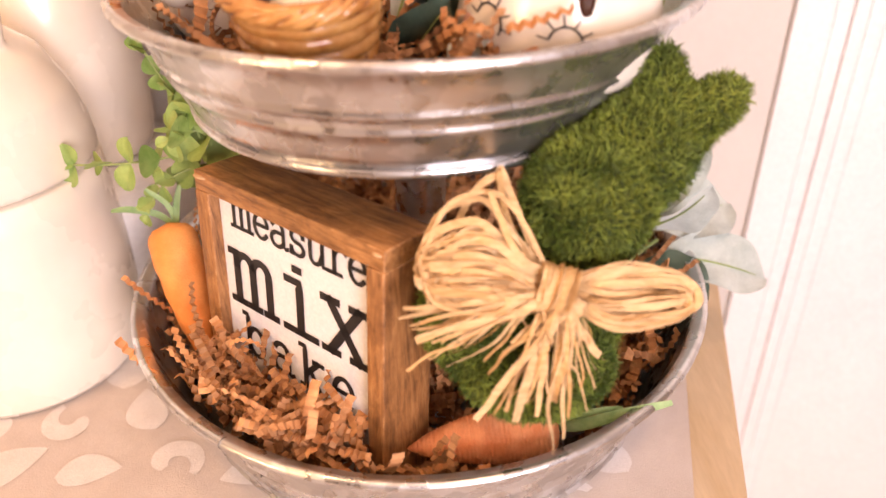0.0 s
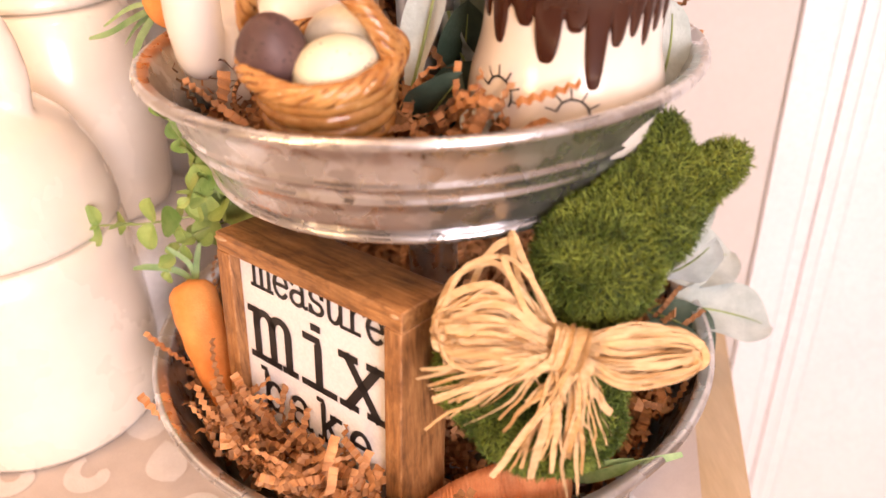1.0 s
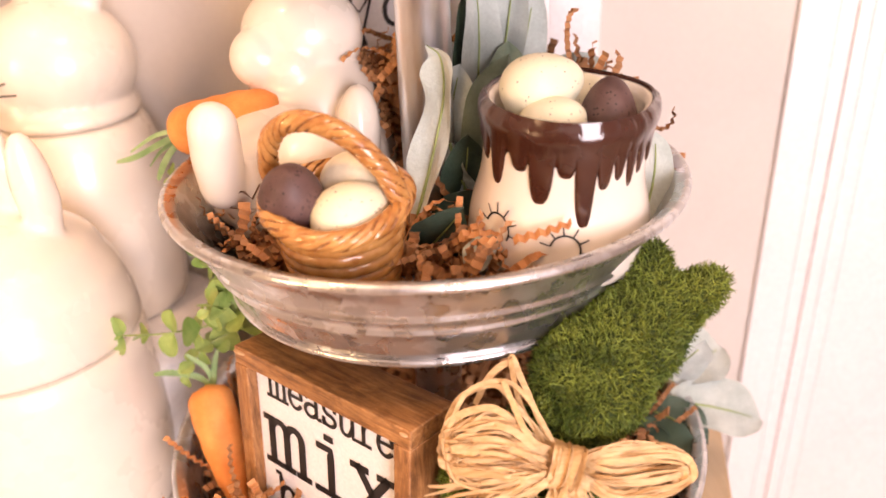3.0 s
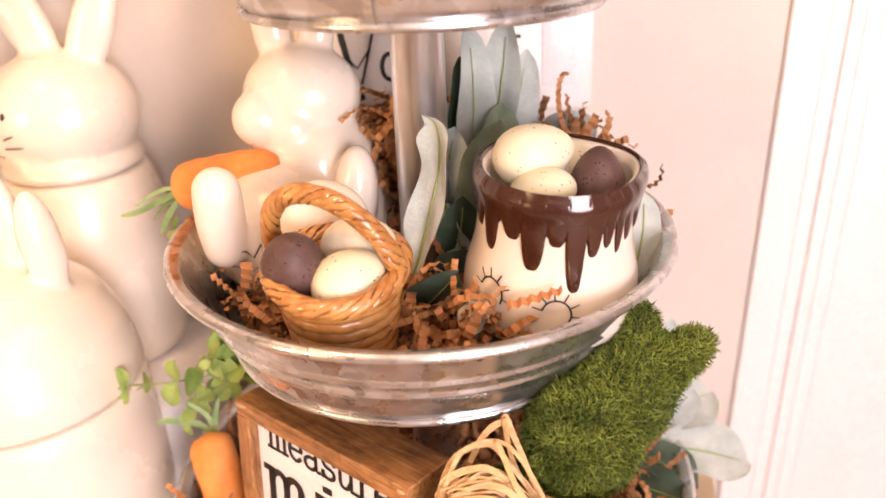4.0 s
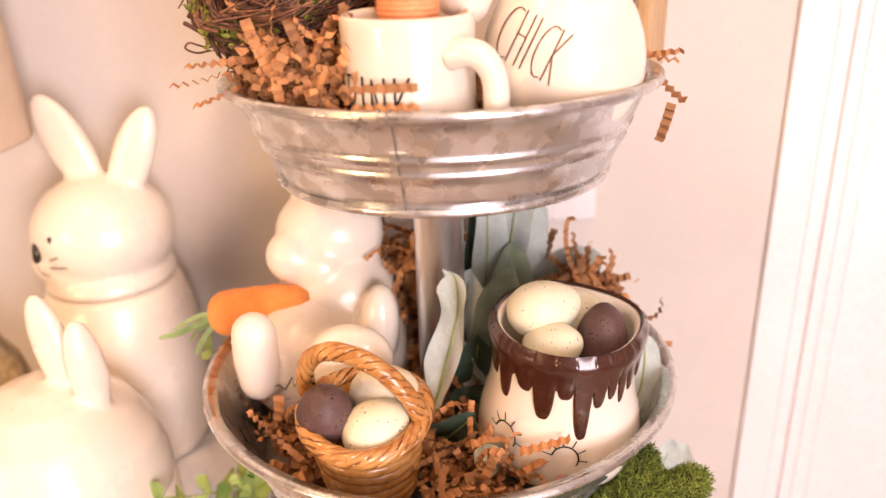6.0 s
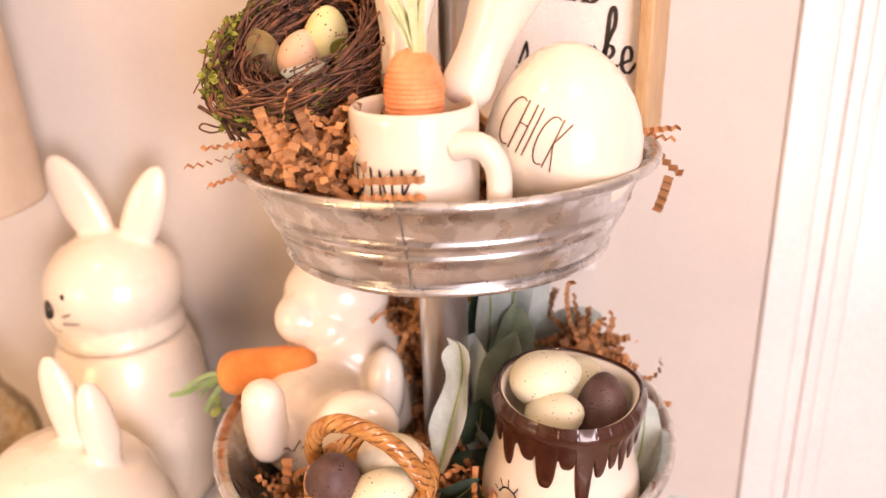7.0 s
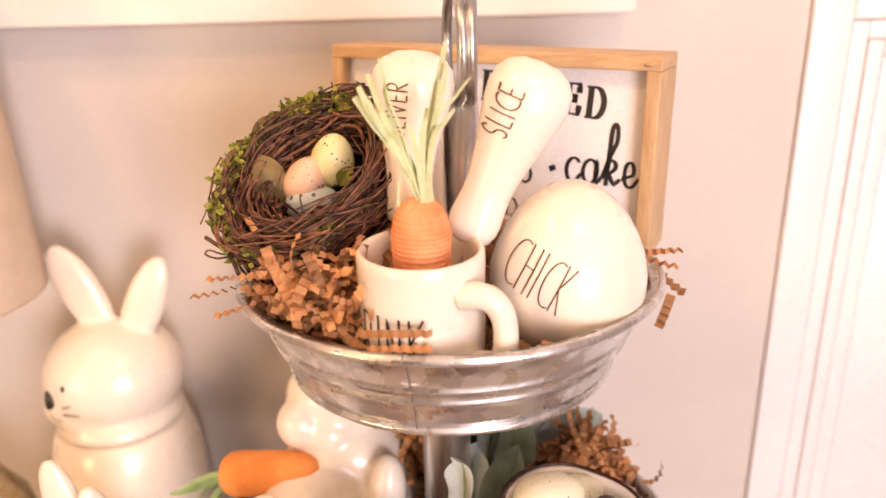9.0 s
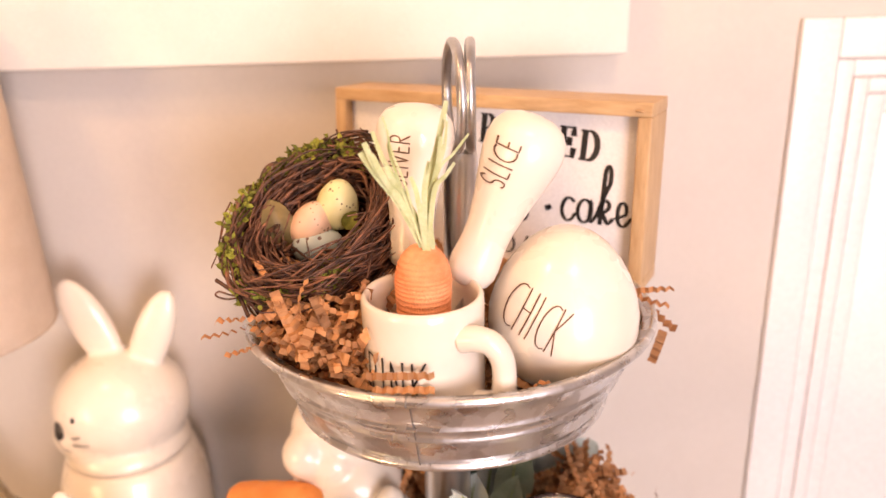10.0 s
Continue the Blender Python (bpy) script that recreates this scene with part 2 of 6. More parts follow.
GREEN_RAFFIA = surface("pale_green_raffia", (0.50, 0.555, 0.23), (0.70, 0.73, 0.43), 0.6, 70, 600, 0.2, island=0.25)
GREEN_TOP = surface("green_ribbon", (0.20, 0.35, 0.13), (0.36, 0.51, 0.24), 0.6, 70, 600, 0.2, island=0.25)
LAMB = surface("velvet_leaf", (0.39, 0.455, 0.42), (0.60, 0.67, 0.625), 0.8, 26, 500, 0.25, sheen=0.6, island=0.12)
# shade deep in the velvet sprigs, put into leaf colour; also a dark nest leaf
LAMB_DARK_SHADED = surface("dark_and_shaded_leaf", (0.035, 0.07, 0.045), (0.08, 0.13, 0.09), 0.55, 26, 500, 0.2, island=0.2)
LAMB_GREEN = surface("soft_green_leaf", (0.17, 0.23, 0.15), (0.33, 0.40, 0.29), 0.75, 26, 500, 0.2, sheen=0.4, island=0.12)
EUC = surface("eucalyptus_leaf", (0.20, 0.33, 0.065), (0.43, 0.55, 0.17), 0.5, 40, 400, 0.1, island=0.35)
STEM = surface("green_stem", (0.25, 0.32, 0.10), (0.34, 0.42, 0.16), 0.5, 80, 300)
TWIG = surface("grapevine_twig", (0.03, 0.011, 0.006), (0.21, 0.09, 0.048), 0.55, 160, 500, 0.3, island=0.5)
NEST_MOSS = surface("dried_moss", (0.11, 0.115, 0.010), (0.36, 0.36, 0.05), 0.8, 70, 400, 0.2, island=0.4)
OLIVE = surface("olive_leaf", (0.10, 0.08, 0.022), (0.28, 0.19, 0.06), 0.55, 40, 400, 0.1, island=0.4)
EGG_GREEN = speckled("pale_green_egg", (0.70, 0.68, 0.50), (0.77, 0.75, 0.58), (0.06, 0.05, 0.04), 330, 0.225)
EGG_CREAM = surface("cream_egg", (0.70, 0.64, 0.47), (0.77, 0.71, 0.55), 0.45, 40, 300, 0.05)
EGG_PLUM = speckled("plum_egg", (0.062, 0.030, 0.027), (0.14, 0.080, 0.072), (0.014, 0.008, 0.008), 380, 0.29, 0.55)
EGG_YELLOW = speckled("yellow_egg", (0.66, 0.62, 0.30), (0.74, 0.70, 0.40), (0.12, 0.09, 0.04), 300, 0.26)
EGG_PINK = speckled("peach_egg", (0.70, 0.45, 0.30), (0.76, 0.53, 0.38), (0.2, 0.1, 0.06), 300, 0.27)
EGG_BLUE = speckled("blue_egg", (0.36, 0.44, 0.43), (0.46, 0.53, 0.52), (0.10, 0.06, 0.05), 190, 0.36)
SHADE_CLOTH = surface("shade_linen", (0.62, 0.50, 0.38), (0.68, 0.56, 0.44), 0.9, 30, 900, 0.3)
MERCURY = surface("mercury_glass", (0.45, 0.36, 0.22), (0.75, 0.68, 0.55), 0.2, 90, 300, 0.4, metal=0.8)


# ---- mesh helpers ----
def finish(name, bm, materials, smooth=True):
    bmesh.ops.recalc_face_normals(bm, faces=bm.faces) if smooth else None
    me = bpy.data.meshes.new(name)
    bm.to_mesh(me)
    bm.free()
    for m in materials if isinstance(materials, (list, tuple)) else [materials]:
        me.materials.append(m)
    if smooth:
        me.polygons.foreach_set("use_smooth", [True] * len(me.polygons))
    return me


def thing(name, label, category, at=(0, 0, 0), group="", kind=""):
    ob = new(name)
    ob.empty_display_size = 0.01
    ob.location = at
    return tagged(ob, label, category, group, kind)


def part(name, bm, material, parent, label="", smooth=True):
    """One mesh, given in world places, under a thing (an Empty) or under a part."""
    ob = new(name, finish(name, bm, material, smooth))
    ob.parent = parent
    if parent.data is None:
        ob.matrix_parent_inverse = Matrix.Translation(-parent.location)
    return tagged(ob, label)


def single(name, bm, material, label, category, group="", kind="", smooth=True):
    return tagged(new(name, finish(name, bm, material, smooth)), label, category, group, kind)


def lathe(profile, n=64, m=None, bm=None):
    bm = bm or bmesh.new()
    rings = []
    made = []
    for r, z in profile:
        if r < 1e-6:
            ring = [bm.verts.new((0, 0, z))]
        else:
            ring = [bm.verts.new((r * math.cos(2 * math.pi * i / n), r * math.sin(2 * math.pi * i / n), z)) for i in range(n)]
        rings.append(ring)
        made += ring
    for a, b in zip(rings, rings[1:]):
        for i in range(n):
            j = (i + 1) % n
            if len(a) == 1 and len(b) == 1:
                continue
            if len(a) == 1:
                bm.faces.new((a[0], b[j], b[i]))
            elif len(b) == 1:
                bm.faces.new((a[i], a[j], b[0]))
            else:
                bm.faces.new((a[i], a[j], b[j], b[i]))
    if m is not None:
        bmesh.ops.transform(bm, matrix=m, verts=made)
    return bm


def tube(points, radius, n=8, closed=False, bm=None, flat=1.0, cap=True):
    """A round bar along points; radius: one number or one for each point; flat squeezes it across its second axis."""
    bm = bm or bmesh.new()
    pts = [Vector(p) for p in points]
    k = len(pts)
    rad = radius if isinstance(radius, (list, tuple)) else [radius] * k
    side = None
    rings = []
    for i, p in enumerate(pts):
        a, b = (pts[i - 1] if i or closed else p), (pts[(i + 1) % k] if i < k - 1 or closed else p)
        d = (b - a).normalized()
        if side is None:
            side = d.orthogonal().normalized()
        side = (side - d * side.dot(d)).normalized()
        up = d.cross(side)
        rings.append([bm.verts.new(p + (side * math.cos(2 * math.pi * j / n) + up * math.sin(2 * math.pi * j / n) * flat) * rad[i]) for j in range(n)])
    for i in range(k if closed else k - 1):
        a, b = rings[i], rings[(i + 1) % k]
        for j in range(n):
            bm.faces.new((a[j], a[(j + 1) % n], b[(j + 1) % n], b[j]))
    if cap and not closed:
        bm.faces.new(rings[0][::-1])
        bm.faces.new(rings[-1])
    return bm


def curve(points, steps=8):
    """A smooth line through points (Catmull-Rom)."""
    p = [Vector(q) for q in points]
    p = [p[0] * 2 - p[1], *p, p[-1] * 2 - p[-2]]
    out = []
    for i in range(1, len(p) - 2):
        for s in range(steps):
            t = s / steps
            a, b, c, d = p[i - 1:i + 3]
            out.append(0.5 * (2 * b + (c - a) * t + (2 * a - 5 * b + 4 * c - d) * t * t + (3 * b - a - 3 * c + d) * t ** 3))
    return out + [p[-2]]


def box(x0, x1, y0, y1, z0, z1, bevel=0.0, m=None, bm=None, segments=2):
    bm = bm or bmesh.new()
    geo = bmesh.ops.create_cube(bm, size=1)["verts"]
    bmesh.ops.scale(bm, vec=(x1 - x0, y1 - y0, z1 - z0), verts=geo)
    bmesh.ops.translate(bm, vec=((x0 + x1) / 2, (y0 + y1) / 2, (z0 + z1) / 2), verts=geo)
    if bevel:
        made = bmesh.ops.bevel(bm, geom=list({e for v in geo for e in v.link_edges}), offset=bevel, segments=segments, affect="EDGES", profile=0.6)
        geo = list({v for f in made["faces"] for v in f.verts} | {v for v in geo if v.is_valid})
    if m is not None:
        bmesh.ops.transform(bm, matrix=m, verts=geo)
    return bm


def ellipsoid(c, r, rot=(0, 0, 0), bm=None, u=24, v=16):
    bm = bm or bmesh.new()
    m = pose(*c, *rot) @ Matrix.Diagonal((*r, 1))
    bmesh.ops.create_uvsphere(bm, u_segments=u, v_segments=v, radius=1, matrix=m)
    return bm


def egg_mesh(c, r, h, rot=(0, 0, 0), n=28):
    """An egg h high and r thick, blunt end down, round its middle at c."""
    prof = []
    for i in range(15):
        a = math.pi * i / 14
        z = -math.cos(a)
        prof.append((max(0.0, r * math.sin(a) * (1 - 0.16 * z)), z * h / 2))
    prof[0], prof[-1] = (0, -h / 2), (0, h / 2)
    return lathe(prof, n, pose(*c, *rot))


def fused(bm, voxel, smooth=8):
    """Loose overlapping shapes grown together into one skin."""
    me = bpy.data.meshes.new("fused")
    bm.to_mesh(me)
    bm.free()
    ob = new("fused", me)
    rm = ob.modifiers.new("skin", "REMESH")
    rm.mode, rm.voxel_size = "VOXEL", voxel
    sm = ob.modifiers.new("soft", "SMOOTH")
    sm.factor, sm.iterations = 0.5, smooth
    done = bpy.data.meshes.new_from_object(ob.evaluated_get(bpy.context.evaluated_depsgraph_get()))
    out = bmesh.new()
    out.from_mesh(done)
    bpy.data.objects.remove(ob)
    return out


def ribbon(points, width, side, bm, twist=0.0, taper=0.3, ridge=0.25):
    """A flat strip along points; side: the way across it at its start."""
    pts = [Vector(p) for p in points]
    k = len(pts)
    s = Vector(side).normalized()
    last = None
    for i, p in enumerate(pts):
        d = (pts[min(i + 1, k - 1)] - pts[max(i - 1, 0)]).normalized()
        s = s - d * s.dot(d)
        s = s.normalized() if s.length > 1e-6 else d.orthogonal().normalized()
        q = Matrix.Rotation(twist * i / k, 3, d) @ s
        w = width / 2 * (1 - taper * abs(2 * i / (k - 1) - 1) ** 3)
        pair = (bm.verts.new(p - q * w), bm.verts.new(p + d.cross(q) * w * ridge), bm.verts.new(p + q * w))
        if last:
            bm.faces.new((last[0], last[1], pair[1], pair[0]))
            bm.faces.new((last[1], last[2], pair[2], pair[1]))
        last = pair
    return bm


def leaf(base, tip, width, face, bm=None, cup=0.25, bend=0.15, blunt=0.55, k=10, wave=0.0):
    """A leaf from base to tip whose upper side looks towards face; bend arches it, blunt sets where it is widest."""
    bm = bm or bmesh.new()
    base, tip = Vector(base), Vector(tip)
    d = tip - base
    length = d.length
    d.normalize()
    f = Vector(face)
    f = (f - d * f.dot(d)).normalized()
    s = d.cross(f)
    grid = []
    for i in range(k + 1):
        t = i / k
        w = width / 2 * max(0.03, math.sin(math.pi * t ** (math.log(0.5) / math.log(blunt))) ** 0.6)
        row = []
        for j in range(-3, 4):
            a = j / 3
            h = f * (-bend * length * (2 * t - 1) ** 2 + bend * length * 0.3 + cup * w * abs(a) ** 1.5 - (0.0012 if j == 0 else 0))
            h = h + f * (wave * width * abs(a) * math.sin(t * 13 + a * 2))
            row.append(bm.verts.new(base + d * (t * length) + s * (a * w) + h))
        grid.append(row)
    for a, b in zip(grid, grid[1:]):
        for j in range(6):
            bm.faces.new((a[j], a[j + 1], b[j + 1], b[j]))
    return bm


# ---- lettering: single-line letters, in a box one high ----
def arc(cx, cy, rx, ry, a, b, n=12):
    return [(cx + rx * math.cos(radians(a + (b - a) * i / n)), cy + ry * math.sin(radians(a + (b - a) * i / n))) for i in range(n + 1)]


LETTERS = {
    "C": (0.6, [arc(0.55, 0.5, 0.5, 0.5, 70, 290)]),
    "H": (0.55, [[(0.05, 0), (0.05, 1)], [(0.5, 0), (0.5, 1)], [(0.05, 0.55), (0.5, 0.55)]]),
    "I": (0.12, [[(0.06, 0), (0.06, 1)]]),
    "K": (0.5, [[(0.05, 0), (0.05, 1)], [(0.5, 1), (0.05, 0.5), (0.5, 0)]]),
    "D": (0.55, [[(0.05, 0), (0.05, 1)], [(0.05, 1), *arc(0.1, 0.5, 0.42, 0.5, 90, -90), (0.05, 0)]]),
    "R": (0.5, [[(0.05, 0), (0.05, 1)], [(0.05, 1), *arc(0.2, 0.75, 0.24, 0.25, 90, -90), (0.05, 0.5)], [(0.15, 0.5), (0.48, 0)]]),
    "N": (0.55, [[(0.05, 0), (0.05, 1), (0.5, 0), (0.5, 1)]]),
    "S": (0.45, [[*arc(0.23, 0.76, 0.2, 0.24, 40, 270, 10), *arc(0.23, 0.26, 0.2, 0.26, 90, -140, 10)]]),
    "L": (0.42, [[(0.05, 1), (0.05, 0), (0.4, 0)]]),
    "E": (0.42, [[(0.4, 1), (0.05, 1), (0.05, 0), (0.4, 0)], [(0.05, 0.52), (0.35, 0.52)]]),
    "V": (0.5, [[(0.0, 1), (0.25, 0), (0.5, 1)]]),
    # slab letters of a typewriter
    "m": (1.2, [[(0.0, 1), (0.17, 1)], [(0.17, 1), (0.17, 0)], [(0, 0), (0.34, 0)], [(0.17, 0.75), *arc(0.39, 0.78, 0.21, 0.22, 160, 0, 8), (0.6, 0)],
                [(0.47, 0), (0.75, 0)], [(0.6, 0.75), *arc(0.82, 0.78, 0.21, 0.22, 160, 0, 8), (1.03, 0)], [(0.9, 0), (1.2, 0)]]),
    "i": (0.75, [[(0.08, 1), (0.4, 1), (0.4, 0)], [(0.0, 0), (0.78, 0)], [(0.30, 1.245), (0.42, 1.245)]]),
    "x": (1.0, [[(0.15, 1), (0.85, 0)], [(0.85, 1), (0.15, 0)], [(0, 1), (0.34, 1)], [(0.66, 1), (1, 1)], [(0, 0), (0.34, 0)], [(0.66, 0), (1, 0)]]),
    "e": (0.85, [[(0.08, 0.53), (0.78, 0.53), *arc(0.43, 0.5, 0.36, 0.5, 5, 320, 18)]]),
    "a": (0.95, [[*arc(0.4, 0.68, 0.3, 0.32, 150, 0, 8), (0.7, 0.1), (0.8, 0), (0.92, 0.04)], [(0.7, 0.55), *arc(0.38, 0.28, 0.32, 0.29, 80, 330, 14), (0.7, 0.2)]]),
    "s": (0.8, [[(0.7, 0.98), (0.7, 0.75)], [*arc(0.4, 0.75, 0.3, 0.25, 10, 270, 10), *arc(0.4, 0.25, 0.32, 0.25, 90, -170, 10)], [(0.08, 0.02), (0.08, 0.28)]]),
    "u": (1.0, [[(0, 1), (0.17, 1), *arc(0.42, 0.26, 0.25, 0.26, 180, 350, 8), (0.76, 0.4)], [(0.6, 1), (0.77, 1), (0.77, 0), (0.98, 0)]]),
    "r": (0.85, [[(0.02, 1), (0.26, 1), (0.26, 0)], [(0, 0), (0.6, 0)], [(0.26, 0.65), *arc(0.6, 0.66, 0.32, 0.34, 170, 45, 8)]]),
    "b": (0.95, [[(0, 1.42), (0.18, 1.42), (0.18, 0)], [(0.18, 0.5), *arc(0.52, 0.5, 0.34, 0.5, 160, -160, 18), (0.18, 0.4)]]),
    "k": (1.0, [[(0, 1.42), (0.2, 1.42), (0.2, 0)], [(0, 0), (0.4, 0)], [(0.72, 1), (0.2, 0.42)], [(0.4, 0.62), (0.8, 0)], [(0.55, 1), (0.92, 1)], [(0.62, 0), (1, 0)]]),
    # upright roman letters with hairline serifs
    "B^": (0.75, [[(0.17, 0), (0.17, 1)], [(0.0, 1), (0.38, 1)], [(0.0, 0), (0.4, 0)], [(0.3, 1), *arc(0.36, 0.76, 0.24, 0.24, 90, -90), (0.2, 0.52)], [(0.2, 0.52), *arc(0.4, 0.26, 0.28, 0.26, 90, -90), (0.3, 0)]]),
    "E^": (0.75, [[(0.17, 0), (0.17, 1)], [(0.0, 1), (0.62, 1), (0.64, 0.74)], [(0.0, 0), (0.64, 0), (0.68, 0.28)], [(0.17, 0.52), (0.46, 0.52)], [(0.46, 0.4), (0.46, 0.64)]]),
    "D^": (0.85, [[(0.17, 0), (0.17, 1)], [(0.0, 1), (0.36, 1)], [(0.0, 0), (0.36, 0)], [(0.32, 1), *arc(0.36, 0.5, 0.40, 0.5, 90, -90, 16), (0.32, 0)]]),
    "A^": (0.85, [[(0.1, 0), (0.42, 1)], [(0.42, 1), (0.74, 0)], [(0.2, 0.34), (0.64, 0.34)], [(0, 0), (0.2, 0)], [(0.6, 0), (0.9, 0)]]),
    "o": (0.7, [arc(0.35, 0.5, 0.3, 0.5, 90, 450, 18)]),
    ".": (0.3, [[(0.1, 0.46), (0.2, 0.5)]]),
    # brush script
    "c~": (0.6, [[*arc(0.4, 0.5, 0.36, 0.5, 45, 330, 14), (0.85, 0.35)]]),
    "a~": (0.8, [[*arc(0.4, 0.48, 0.36, 0.5, 40, 360, 16), (0.72, 1), (0.68, 0.2), (0.8, 0.0), (1.0, 0.3)]]),
    "k~": (0.8, [[(0.0, 0.3), (0.3, 1.2), *arc(0.42, 2.0, 0.16, 0.5, -30, 190, 10), (0.2, 0.0)], [(0.2, 0.5), *arc(0.42, 0.8, 0.2, 0.22, 150, -60, 8), (0.3, 0.45), (0.6, 0.0), (0.85, 0.25)]]),
    "e~": (0.7, [[(0.0, 0.3), *arc(0.32, 0.66, 0.22, 0.34, -30, 180, 10), *arc(0.4, 0.4, 0.3, 0.42, 180, 320, 8), (0.8, 0.35)]]),
    "s~": (0.6, [[(0, 0.2), (0.35, 1.1), (0.45, 0.5), *arc(0.2, 0.1, 0.3, 0.35, 60, -170, 10)]]),
}


def lettering(text, height, stroke, place, bm=None, gap=0.16, heavy=1.0, shear=0.0, squeeze=1.0):
    """Writes text; place(x, y) lays a point of the writing, in metres from its lower left, on the thing's face. heavy: upright strokes are that much thicker."""
    bm = bm or bmesh.new()
    x0 = 0.0
    for ch in text:
        if ch == " ":
            x0 += 0.5 * height
            continue
        wide, lines = LETTERS[ch]
        for line in lines:
            pts = [Vector((x0 + (x + shear * y) * height * squeeze, y * height)) for x, y in line]
            dense = []
            for a, b in zip(pts, pts[1:]):
                n = max(1, int((b - a).length / (height * 0.12)))
                dense += [a.lerp(b, i / n) for i in range(n)]
            dense.append(pts[-1])
            d0, d1 = (dense[1] - dense[0]), (dense[-1] - dense[-2])
            if d0.length > 1e-9:
                dense[0] = dense[0] - d0.normalized() * stroke * 0.45
                dense[-1] = dense[-1] + d1.normalized() * stroke * 0.45
            last = None
            for i, p in enumerate(dense):
                d = dense[min(i + 1, len(dense) - 1)] - dense[max(i - 1, 0)]
                d = d.normalized() if d.length > 1e-9 else Vector((1, 0))
                w = stroke / 2 * (1 + (heavy - 1) * abs(d.y))
                q = Vector((-d.y, d.x)) * w
                a, b = p - q, p + q
                pair = (bm.verts.new(place(a.x, a.y)), bm.verts.new(place(b.x, b.y)))
                if last:
                    bm.faces.new((last[0], last[1], pair[1], pair[0]))
                last = pair
        x0 += (wide + gap) * height * squeeze
    return bm


def flat_place(origin, u, v, lift=0.0006):
    o, u, v = Vector(origin), Vector(u).normalized(), Vector(v).normalized()
    o = o + u.cross(v) * lift
    return lambda x, y: o + u * x + v * y


def onto(tree, origin, u, v, lift=0.0005):
    """Lays writing on a curved thing, thrown at it from in front."""
    o, u, v = Vector(origin), Vector(u).normalized(), Vector(v).normalized()
    n = u.cross(v).normalized()

    def place(x, y):
        p = o + u * x + v * y + n * 0.1
        hit, normal, _, _ = tree.ray_cast(p, -n)
        return hit + normal * lift if hit else p - n * 0.1
    return place


def tree_of(bm):
    bm.normal_update()
    return BVHTree.FromBMesh(bm)


from mathutils.bvhtree import BVHTree

# ---- room ----
TABLE = -0.015


WALL_TURN = pose(0, 0.265, 0, 0, 0, math.degrees(math.atan(-0.02)))
single("wall_back", box(-2.1, 2.3, 0, 0.1, -0.9, 1.6, 0, WALL_TURN), PAINT_WALL, "smooth pinkish beige painted wall behind the table", "wall", kind="structure", smooth=False)
# unseen side and front walls, added; their dark tone holds back bounced light
bm = box(-2.2, -2.1, -2.7, -2.25, -0.9, 1.6)
box(-2.2, -2.1, -1.25, 0.5, -0.9, 1.6, bm=bm)
box(-2.2, -2.1, -2.25, -1.25, -0.9, -0.02, bm=bm)
box(-2.2, -2.1, -2.25, -1.25, 1.32, 1.6, bm=bm)
single("wall_left", bm, PAINT_UNSEEN, "unseen side wall with a window opening, darkened to limit bounced light", "wall", kind="structure", smooth=False)
single("wall_right", box(2.2, 2.3, -2.7, 0.3, -0.9, 1.6), PAINT_UNSEEN, "unseen side wall, darkened to limit bounced light", "wall", kind="structure", smooth=False)
bm = box(-2.1, 0.38, -2.7, -2.6, -0.9, 1.6)
box(1.42, 2.2, -2.7, -2.6, -0.9, 1.6, bm=bm)
box(0.38, 1.42, -2.7, -2.6, -0.9, -0.02, bm=bm)
box(0.38, 1.42, -2.7, -2.6, 1.32, 1.6, bm=bm)
single("wall_front", bm, PAINT_UNSEEN, "unseen front wall with a window opening, darkened to limit bounced light", "wall", kind="structure", smooth=False)
single("floor", box(-2.2, 2.3, -2.7, 0.5, -1.0, -0.9), FLOOR_WOOD, "brown wooden floor", "floor", kind="structure", smooth=False)
single("ceiling", box(-2.2, 2.3, -2.7, 0.5, 1.6, 1.7), CEILING, "plain white ceiling", "ceiling", kind="structure", smooth=False)

# white panelled door with a stepped casing
door = thing("door_1", "white painted panelled door with stepped moulding", "door", (0.6, 0.2, -0.9), kind="structure")
D = WALL_TURN


def stepped(x0, x1, z1, y, round_over):
    """One step of the casing: an upright and a head that meet at the corner."""
    part("moulding", box(x0, x1, y, -0.0006, -0.9, z1, round_over, D, segments=3), PAINT_WHITE, door)
    part("moulding", box(x1 + 0.0002, 1.25, y, -0.0006, z1 - (x1 - x0), z1, round_over, D, segments=3), PAINT_WHITE, door)


stepped(0.3650, 0.4045, 0.686, -0.0065, 0.0025)
stepped(0.4055, 0.4225, 0.6455, -0.0042, 0.0016)
stepped(0.4235, 0.4390, 0.6275, -0.0052, 0.0022)
stepped(0.4402, 0.4580, 0.6110, -0.0030, 0.0010)
part("panel", box(0.4590, 1.25, -0.0016, -0.0006, -0.9, 0.5920, 0.0004, D), PAINT_WHITE, door)

# switch plate
sw = thing("light_switch", "white plastic light switch plate on the wall", "switch", (0.13, 0.225, 0.31))
part("plate", box(0.102, 0.174, -0.007, -0.0005, 0.302, 0.42, 0.003, D), PLASTIC_WHITE, sw)
part("rocker", box(0.122, 0.155, -0.011, -0.0072, 0.327, 0.394, 0.002, D), PLASTIC_WHITE, sw)

# canvas on the wall
canvas = thing("canvas", "large plain white stretched canvas hung on the wall", "wall art", (-0.33, 0.25, 0.66))
part("stretched_face", box(-0.85, 0.189, -0.036, -0.012, 0.660, 1.25, 0.003, D), CANVAS, canvas, "white painted cloth")
